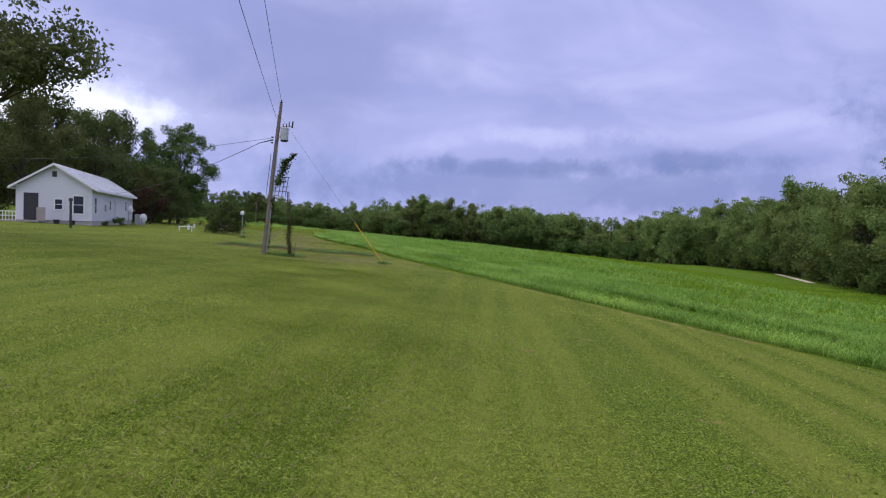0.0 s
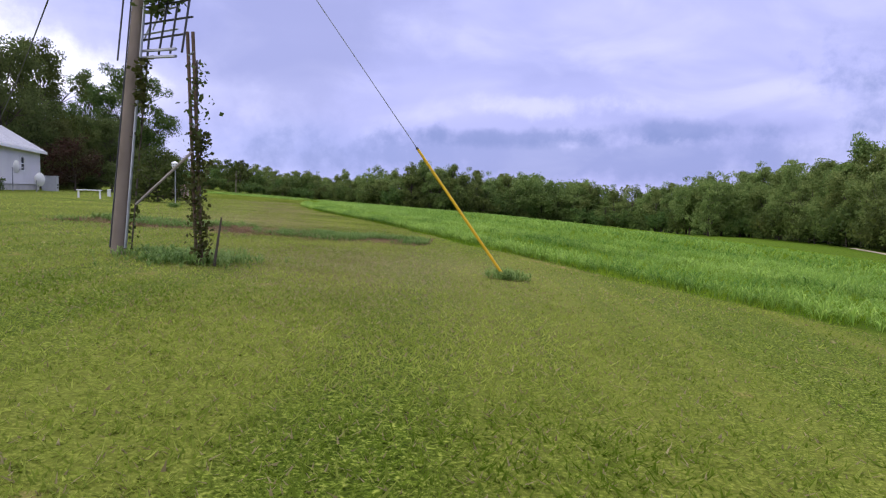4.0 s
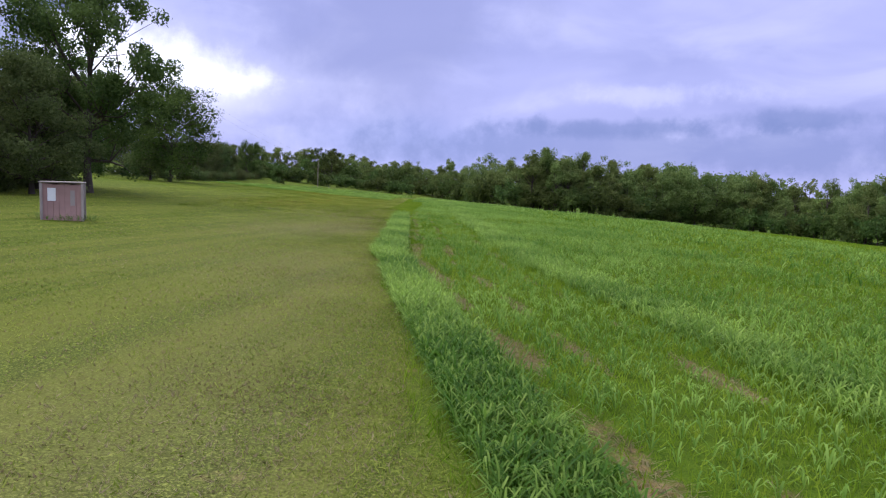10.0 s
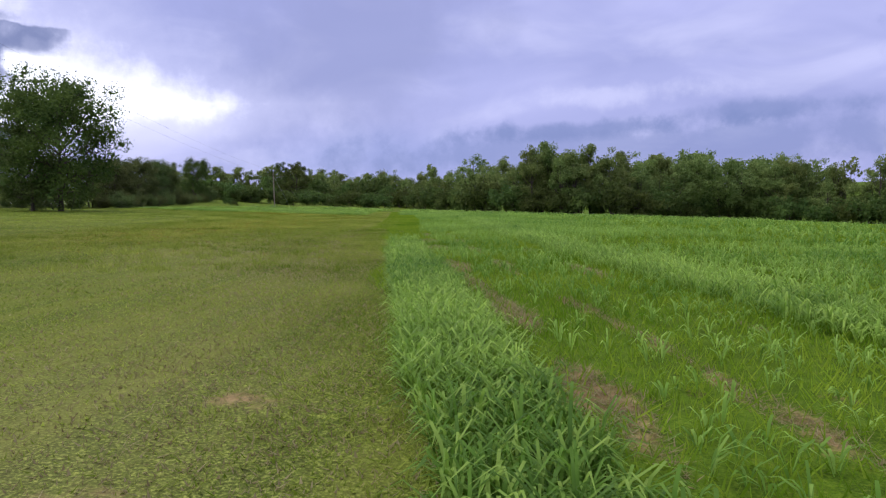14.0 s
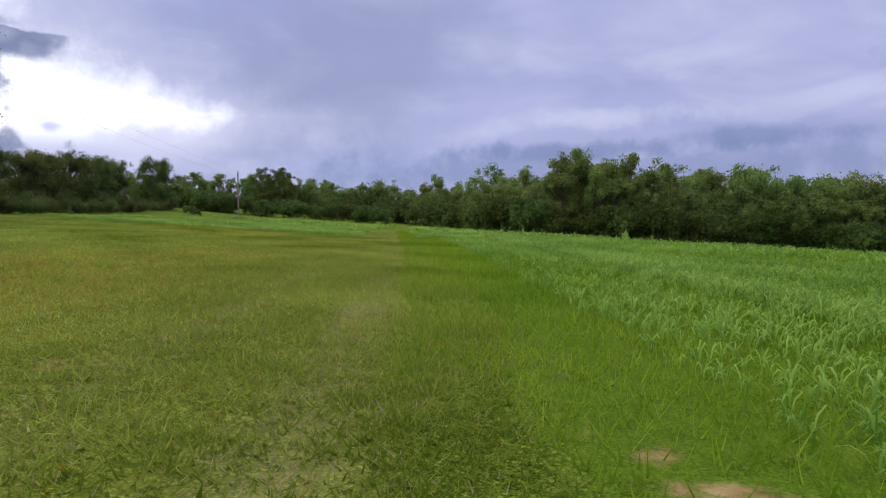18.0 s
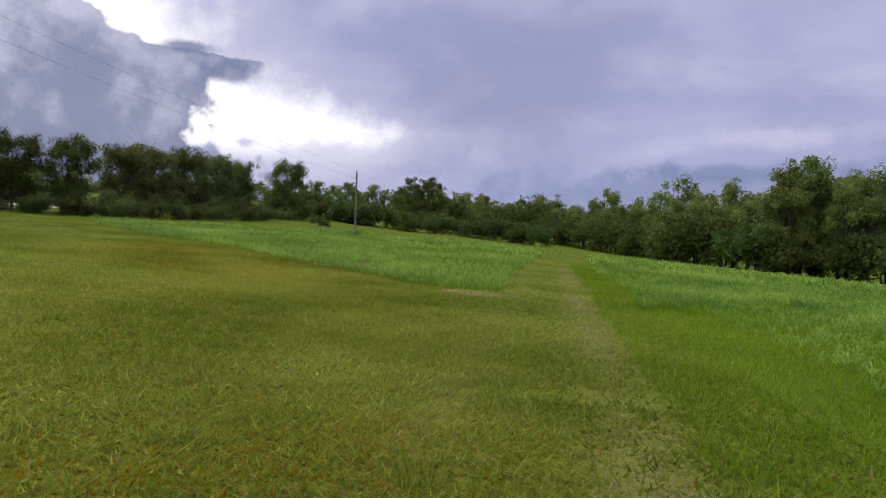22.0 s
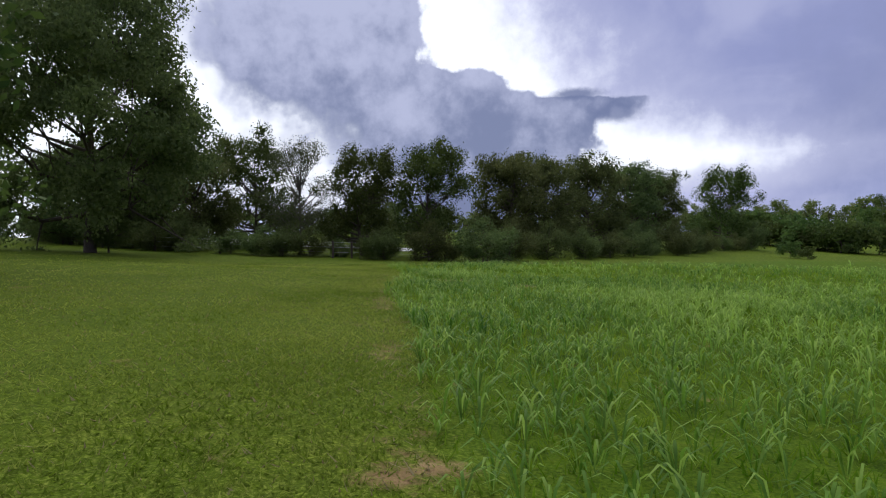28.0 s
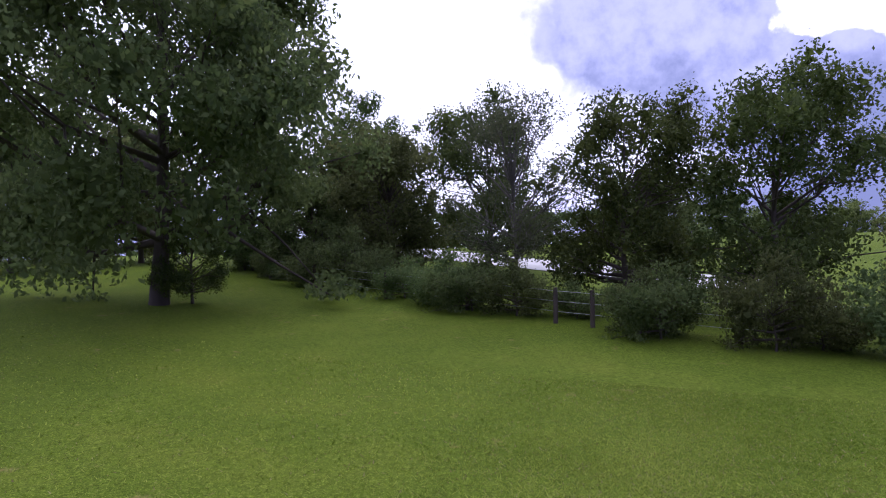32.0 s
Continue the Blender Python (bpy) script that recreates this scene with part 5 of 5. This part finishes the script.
def vine_post():
    """The thinner post beside the pole: twin steel pipes grown over with vines."""
    x, y = -8.72, 29.8
    t = thing("vine_covered_post", x, y, None, 0, "thin steel post thickly grown over with vines", "post")
    for dx in (0.0, 0.07):
        part("pipe", rod(bmesh.new(), (dx, 0, -0.2), (dx - 0.12, 0.02, 2.95), 0.022, 0.022, 8), RUST, t)
    for k in range(6):
        part("tie", rod(bmesh.new(), (0 - 0.04 * k * 0.5, 0, 0.4 + 0.45 * k), (0.07 - 0.04 * k * 0.5, 0, 0.45 + 0.45 * k), 0.012, 0.012, 5), GALV, t)
    part("brace", rod(bmesh.new(), (-0.05, 0.0, 1.45), (-0.95, 0.3, 0.75), 0.02, 0.02, 6), OLD_TRIM, t, "slanting wooden brace")
    part("stake", rod(bmesh.new(), (0.22, -0.05, -0.15), (0.34, -0.05, 0.62), 0.022, 0.012, 6), BARK, t)
    vine_on(t, [(0.03 + 0.03 * math.sin(5 * z), 0, z) for z in np.linspace(0, 1.7, 8)], 800, 0.13, 0.06, 12)
    vine_on(t, [(0.0, 0.02, z) for z in np.linspace(1.6, 2.6, 5)], 150, 0.14, 0.065, 13)


utility_pole()
vine_post()


def far_pole():
    x, y = -64.0, 186.3
    t = thing("far_utility_pole", x, y, None, 0, "tall thin utility pole beyond the crop plot", "utility pole")
    part("pole", rod(bmesh.new(), (0, 0, -0.3), (0.05, 0, 5.75), 0.10, 0.075, 10), POLE_WOOD, t)
    part("insulator", rod(bmesh.new(), (0.05, 0, 5.752), (0.05, 0, 5.95), 0.05, 0.035, 8), PORCELAIN, t)
    part("side_insulator", rod(bmesh.new(), (0.05, -0.09, 5.2), (0.05, -0.25, 5.25), 0.035, 0.03, 8), PORCELAIN, t)
    part("guy_wire", rod(bmesh.new(), (0.04, 0, 5.2), (2.0, 1.6, 0.0), 0.008, 0.008, 5), GALV, t)
    z0 = gz(x, y)
    cable(t, "line_wire", (0.05, 0, 5.93), (-46 - x, 99 - y, 11.3 - z0), 1.0, 0.004, WIRE, 24)
    cable(t, "line_wire", (0.05, -0.24, 5.25), (-45.5 - x, 99 - y, 10.2 - z0), 1.0, 0.004, WIRE, 24)
    for k, (dx, dy, s) in enumerate(((-22.0, 28.5, 0.7), (-20.0, 27.5, 0.5))):
        plant_tree("scrub", "scrub_bush", x + dx, y + dy, s, 40 * k, 1.0, "low green scrub bush by the far pole", "shrub", "scrub by the far pole")


far_pole()


def fence_and_road():
    pts = [(-112, 159.5), (-107.5, 161.5), (-103, 164), (-98.6, 167), (-95.0, 169.6), (-91.8, 171.7), (-90.9, 172.5), (-88.0, 175.2), (-86.6, 179.5)]
    f = thing("wire_fence", pts[0][0], pts[0][1], 0.0, 0, "old wire fence on dark wooden posts in the hedge", "fence")
    ox, oy = pts[0]
    for x, y in pts:
        z = gz(x, y)
        part("post", rod(bmesh.new(), (x - ox, y - oy, z - 0.3), (x - ox + 0.02, y - oy, z + 1.05), 0.075, 0.065, 8), BARK, f)
    for h in (0.35, 0.65, 0.95):
        bm = bmesh.new()
        for (x0, y0), (x1, y1) in zip(pts, pts[1:]):
            rod(bm, (x0 - ox, y0 - oy, gz(x0, y0) + h), (x1 - ox, y1 - oy, gz(x1, y1) + h), 0.006, 0.006, 4)
        part("wire", bm, GALV, f)


fence_and_road()


def strip(name, pts, half, lift, mat, label, category):
    """A flat band laid on the ground along a line."""
    path = []
    for (x0, y0), (x1, y1) in zip(pts, pts[1:]):
        for k in range(20):
            path.append((x0 + (x1 - x0) * k / 20, y0 + (y1 - y0) * k / 20))
    path.append(pts[-1])
    v = []
    for i, (x, y) in enumerate(path):
        a, b = path[max(i - 1, 0)], path[min(i + 1, len(path) - 1)]
        dx, dy = b[0] - a[0], b[1] - a[1]
        ln = math.hypot(dx, dy)
        for s in (-half, half):
            px, py = x + s * dy / ln, y - s * dx / ln
            v.append((px, py, gz(px, py) + lift))
    f = [(2 * i, 2 * i + 1, 2 * i + 3, 2 * i + 2) for i in range(len(path) - 1)]
    return tagged(new(name, raw_mesh(name, v, f, mat)), label, category, kind="structure")


strip("field_track", [(59.2, 136), (57.4, 128), (53.0, 109)], 0.7, 0.03, PALE_DIRT, "pale bare dirt track along the foot of the woods", "track")
strip("road", [(-150, 160), (-99, 183)], 2.4, 0.05, STONE, "pale worn road behind the hedgerow", "road")


# ---- grass, crop and weeds ----
FLIGHT = ((0, -4), (-4, 16), (-8, 34), (-12.6, 53), (-17, 71), (-22.5, 89), (-28, 109), (-32, 125), (-36, 137), (-45, 148.5), (-56, 154.5), (-70, 164), (-84, 172))


def scatter(rng, per_m, half, pts=FLIGHT, side=0.0, hole=0.0, fade=False):
    """Random places along a bent strip of the plan, per_m a metre of its length, most of them near its middle."""
    out = []
    for (x0, y0), (x1, y1) in zip(pts, pts[1:]):
        ln = math.hypot(x1 - x0, y1 - y0)
        n = int(ln * per_m)
        f, o = rng.uniform(0, 1, n), rng.uniform(hole - half, half - hole, n)
        if fade:
            o = half * (rng.uniform(0, 1, n) + rng.uniform(0, 1, n) - 1)
        o = o + hole * np.sign(o) + side
        tx, ty = (x1 - x0) / ln, (y1 - y0) / ln
        out.append(np.stack([x0 + tx * ln * f + ty * o, y0 + ty * ln * f - tx * o], 1))
    return np.concatenate(out)


def blades(rng, p, height, width, lean=0.5):
    """Single-bladed tufts at the places p: bent triangles."""
    n = len(p)
    z = land(p[:, 0], p[:, 1])
    base = np.stack([p[:, 0], p[:, 1], z - 0.005], 1)
    th, hh = rng.uniform(0, 2 * np.pi, n), height * rng.uniform(0.5, 1.4, n)
    ww = width * rng.uniform(0.6, 1.3, n)
    side = np.stack([np.cos(th), np.sin(th), 0 * th], 1) * ww[:, None]
    tilt = rng.normal(0, 1, (n, 2)) * (hh * lean)[:, None]
    tip = base + np.stack([tilt[:, 0], tilt[:, 1], hh], 1)
    v = np.stack([base - side, base + side, tip], 1).reshape(-1, 3)
    return v, np.arange(3 * n).reshape(-1, 3)


def rough_grass(y):
    """How much taller the grass stands on the track's stretch than on the mown lawn."""
    return 1 + 0.45 * np.clip((y - 100) / 14, 0, 1) * np.clip((153 - y) / 8, 0, 1)


def lawn():
    rng = np.random.default_rng(21)
    for per, half, hole, hh, ww, label in ((7000, 3.6, 0.0, 0.034, 0.0060, "short mown grass blades"), (3600, 10.5, 0.0, 0.036, 0.010, "short mown grass blades"), (1900, 24.0, 5.0, 0.03, 0.015, "short mown grass blades farther out")):
        p = scatter(rng, per, half, hole=hole, fade=not hole)
        if hole:
            p = np.concatenate([p, scatter(rng, 2600, 4.5, ((-34, 132), (-38.5, 150), (-43, 172)))])
        d = in_crop(p[:, 0], p[:, 1])
        keep = (d < 0.1) & (rng.uniform(0, 1, len(p)) > 0.72 * bare(p[:, 0], p[:, 1])) & (rng.uniform(0, 1, len(p)) > 0.5 * track(p[:, 0], p[:, 1])) & (p[:, 1] < 200)
        keep &= rng.uniform(0, 1, len(p)) < 0.3 + 1.15 * mottle(p[:, 0], p[:, 1], 0.09 if hh > 0.035 else 0.2) * (0.55 + 0.9 * mottle(p[:, 0], p[:, 1], 0.5, 2))
        red = rng.uniform(0, 1, len(p)) < 0.42 * russet(p[:, 0], p[:, 1])
        q = p[keep & ~red]
        tall = rough_grass(q[:, 1])
        old = rng.uniform(0, 1, len(q)) < np.where(q[:, 1] > 100, 0.07, 0.14) + 0.62 * np.clip(dry(q[:, 0], q[:, 1]) + 0.6 * track(q[:, 0], q[:, 1]), 0, 1)
        v, f = blades(rng, q[old], hh * 0.85 * tall[old], ww, 1.0)
        tagged(new("dry_clippings", raw_mesh("dry_clippings", v, f, DRY)), "dry straw-coloured grass clippings on the lawn", "grass", kind="stuff")
        q, tall = q[~old], tall[~old]
        v, f = blades(rng, q, hh * tall, ww * (0.9 + 0.1 * tall), 1.15)
        tagged(new("lawn_grass", raw_mesh("lawn_grass", v, f, LAWN)), label, "grass", kind="stuff")
        v, f = blades(rng, p[keep & red], hh * 1.6, ww, 0.9)
        tagged(new("russet_weeds", raw_mesh("russet_weeds", v, f, RUSSET)), "low russet and orange weeds among the grass", "weeds", kind="stuff")


def strap_leaves(rng, base, n_leaf, length, width, mat_name, material_, label, category, rise=0.9):
    """Plants with arching strap leaves: each leaf a folded strip of three pieces."""
    n = len(base)
    idx = np.repeat(np.arange(n), n_leaf)
    m = len(idx)
    size = np.repeat(rng.uniform(0.6, 1.3, n), n_leaf)
    th = rng.uniform(0, 2 * np.pi, m)
    ln = length * size * rng.uniform(0.6, 1.2, m)
    wd = width * rng.uniform(0.7, 1.25, m)
    out = np.stack([np.cos(th), np.sin(th), 0 * th], 1)
    sid = np.stack([-np.sin(th), np.cos(th), 0 * th], 1)
    start = np.stack([base[idx, 0], base[idx, 1], land(base[idx, 0], base[idx, 1])], 1)
    start = start + out * 0.01
    start[:, 2] += 0.3 * length * size * rng.uniform(0, 1, m)
    st = rise * rng.uniform(0.75, 1.2, m)
    rows = []
    for s, (reach, up, half) in enumerate(((0.0, 0.0, 0.35), (0.16, 0.50, 1.0), (0.45, 0.72, 0.8), (0.80, 0.55, 0.05))):
        c = start + out * (ln * reach * (1.5 - st * 0.6))[:, None]
        c[:, 2] += ln * up * st
        w = (wd * half)[:, None]
        rows.append(c - sid * w)
        rows.append(c + sid * w)
    v = np.stack(rows, 1).reshape(-1, 3)
    b = np.arange(m)[:, None] * 8
    f = np.concatenate([b + np.array(q) for q in ((0, 1, 3, 2), (2, 3, 5, 4), (4, 5, 7, 6))])
    ob = new(mat_name, raw_mesh(mat_name, v, f, material_, True))
    return tagged(ob, label, category, kind="stuff")


def crop():
    rng = np.random.default_rng(33)
    near_line = [(e, y) for e, y in zip(EDGE_X, EDGE_Y) if 10 <= y <= 170]
    sets = []
    # the dense first drill beside the mown strip
    p = scatter(rng, 180, 0.44, near_line, 0.60)
    p = p[rng.uniform(0, 1, len(p)) < np.clip((106 - p[:, 1]) / 10, 0, 1) * np.clip((p[:, 1] - 30) / 25, 0.25, 1)]
    sets.append((p, 7, 0.275, 0.0085, False))
    # a second drill farther in, then thinner stands
    sets.append((scatter(rng, 90, 0.7, near_line, 5.0), 5, 0.28, 0.0095, False))
    sets.append((scatter(rng, 75, 1.5, near_line, 2.8), 5, 0.21, 0.0085, True))
    sets.append((scatter(rng, 190, 5.0, near_line, 9.5), 5, 0.27, 0.011, True))
    sets.append((scatter(rng, 80, 14.0, near_line, 27.0), 3, 0.40, 0.026, True))
    # the plot beyond the turn
    turn = ((-36, 144), (-42, 147), (-57.6, 155.2), (-66.5, 160.5), (-78, 167.5))
    sets.append((scatter(rng, 360, 3.4, turn, 3.2), 6, 0.22, 0.0075, True))
    sets.append((scatter(rng, 260, 7.0, turn, 13.5), 5, 0.25, 0.0105, True))
    sets.append((scatter(rng, 90, 10.0, turn, 29.0), 3, 0.42, 0.026, True))
    for p, k, ln, wd, thin in sets:
        dist = in_crop(p[:, 0], p[:, 1])
        keep = (dist > 0.0) & (rng.uniform(0, 1, len(p)) > np.clip(1.5 * bare(p[:, 0], p[:, 1]), 0, 0.97)) & (rng.uniform(0, 1, len(p)) > strips(p[:, 0], p[:, 1]))
        keep &= rng.uniform(0, 1, len(p)) < np.maximum(np.clip((p[:, 0] + 72) / 14, 0.12, 1), np.clip(4.5 * mottle(p[:, 0], p[:, 1], 1.3, 7) - 2.6, 0, 1))
        if thin:
            keep &= rng.uniform(0, 1, len(p)) < np.clip(0.7 + 0.7 * ragged(p[:, 0] * 0.45, p[:, 1] * 0.3), 0.15, 1)
        strap_leaves(rng, p[keep], k, ln, wd, "sorghum_crop", DRILL if not thin or p[0, 1] > 138 else CROP, "young green sorghum plants with arching leaves", "crop")
    # thin tall grass among the crop, down to the soil
    for per, half, side, hh, ww in ((1500, 3.0, 2.0, 0.12, 0.008), (800, 8.0, 11.5, 0.16, 0.014), (520, 26.0, 45.0, 0.20, 0.04)):
        p = scatter(rng, per, half, near_line, side)
        p = p[p[:, 1] > 30]
        keep = (in_crop(p[:, 0], p[:, 1]) > np.where(p[:, 1] > 114, -1.1, 0.05)) & (rng.uniform(0, 1, len(p)) > 0.97 * bare(p[:, 0], p[:, 1])) & (rng.uniform(0, 1, len(p)) > 0.6 * strips(p[:, 0], p[:, 1]))
        v, f = blades(rng, p[keep], hh, ww, 0.55)
        tagged(new("field_grass", raw_mesh("field_grass", v, f, FIELD_GRASS)), "thin green grass between the crop rows", "grass", kind="stuff")
    for per, half, side, hh, ww in ((1300, 3.4, 3.2, 0.075, 0.008), (700, 10.0, 15.0, 0.10, 0.015)):
        p = scatter(rng, per, half, turn, side)
        keep = (in_crop(p[:, 0], p[:, 1]) > 0.05) & (rng.uniform(0, 1, len(p)) > 0.95 * bare(p[:, 0], p[:, 1]))
        v, f = blades(rng, p[keep], hh, ww, 0.55)
        tagged(new("field_grass", raw_mesh("field_grass", v, f, FIELD_GRASS)), "thin green grass between the crop plants", "grass", kind="stuff")
    # dead straw on the bare spots of the plot
    p = scatter(rng, 2600, 6.0, turn, 3.0)
    p = p[rng.uniform(0, 1, len(p)) < 0.9 * bare(p[:, 0], p[:, 1])]
    v, f = blades(rng, p, 0.05, 0.006, 1.3)
    tagged(new("dead_straw", raw_mesh("dead_straw", v, f, DRY)), "dead straw lying on bare spots of the plot", "straw", kind="stuff")
    # dead straw lying in the bare strips between the drills
    p = scatter(rng, 4200, 1.6, near_line, 2.7)
    p = p[rng.uniform(0, 1, len(p)) < strips(p[:, 0], p[:, 1])]
    v, f = blades(rng, p, 0.045, 0.006, 1.6)
    tagged(new("dead_straw", raw_mesh("dead_straw", v, f, DRY)), "dead pinkish straw lying between the crop rows", "straw", kind="stuff")


def weeds():
    rng = np.random.default_rng(44)
    # the unmown band across the lawn past the utility pole
    def band(n, spread):
        x = rng.uniform(-14.5, -6.3, n)
        y = np.interp(x, (-14.5, -11, -9, -7, -6.3), (37.4, 37.9, 38.2, 39.1, 40.0)) + 0.25 * np.sin(3.1 * x) + rng.normal(0, spread, n)
        return np.stack([x, y], 1)
    p = band(9000, 0.75)
    clumps = mottle(p[:, 0], p[:, 1], 0.75, 9) * 0.7 + mottle(p[:, 0], p[:, 1], 0.3, 4) * 0.45
    p = p[rng.uniform(0, 1, len(p)) < np.clip((clumps - 0.54) * 3.5, 0, 0.8)]
    strap_leaves(rng, p, 6, 0.135, 0.0055, "weed_band", WEED, "blue-green weeds and rough grass left unmown in tufts", "weeds")
    q = band(44000, 0.85)
    q = q[rng.uniform(0, 1, len(q)) < 0.3 + 0.9 * mottle(q[:, 0], q[:, 1], 0.5, 6)]
    v, f = blades(rng, q, 0.07, 0.006, 1.0)
    tagged(new("dry_stubble", raw_mesh("dry_stubble", v, f, STRAW)), "dry brown grass stubble", "grass", kind="stuff")
    # rough tufts round the poles' feet, the anchor and the birdhouse
    for name, cx, cy, r, k, ln in (("weed_tuft", -9.0, 30.2, 0.75, 700, 0.13), ("weed_tuft", -4.62, 31.66, 0.28, 160, 0.14), ("weed_tuft", -18.3, 50.2, 0.22, 80, 0.2), ("weed_tuft", -64.3, 186.4, 1.0, 200, 0.5), ("weed_tuft", -30.5, 78.6, 0.9, 120, 0.2)):
        p = np.stack([cx + rng.normal(0, r * 0.5, k), cy + rng.normal(0, r * 0.5, k)], 1)
        strap_leaves(rng, p, 4, ln, 0.008, name, WEED, "rough weeds left uncut round a post", "weeds")
    # tufts scattered over the track and the shoulder, where the mower cut higher
    p = scatter(rng, 60, 7.0, ((-24, 96), (-28, 109), (-32, 125), (-36, 137), (-45, 148.5), (-56, 153)), -5.0)
    p = p[in_crop(p[:, 0], p[:, 1]) < -0.3]
    idx = np.repeat(np.arange(len(p)), 26)
    q = p[idx] + rng.normal(0, 0.09, (len(idx), 2))
    v, f = blades(rng, q, 0.11, 0.006, 0.55)
    tagged(new("grass_tufts", raw_mesh("grass_tufts", v, f, LAWN)), "tufts of longer yellow-green grass", "grass", kind="stuff")


lawn()
crop()
weeds()
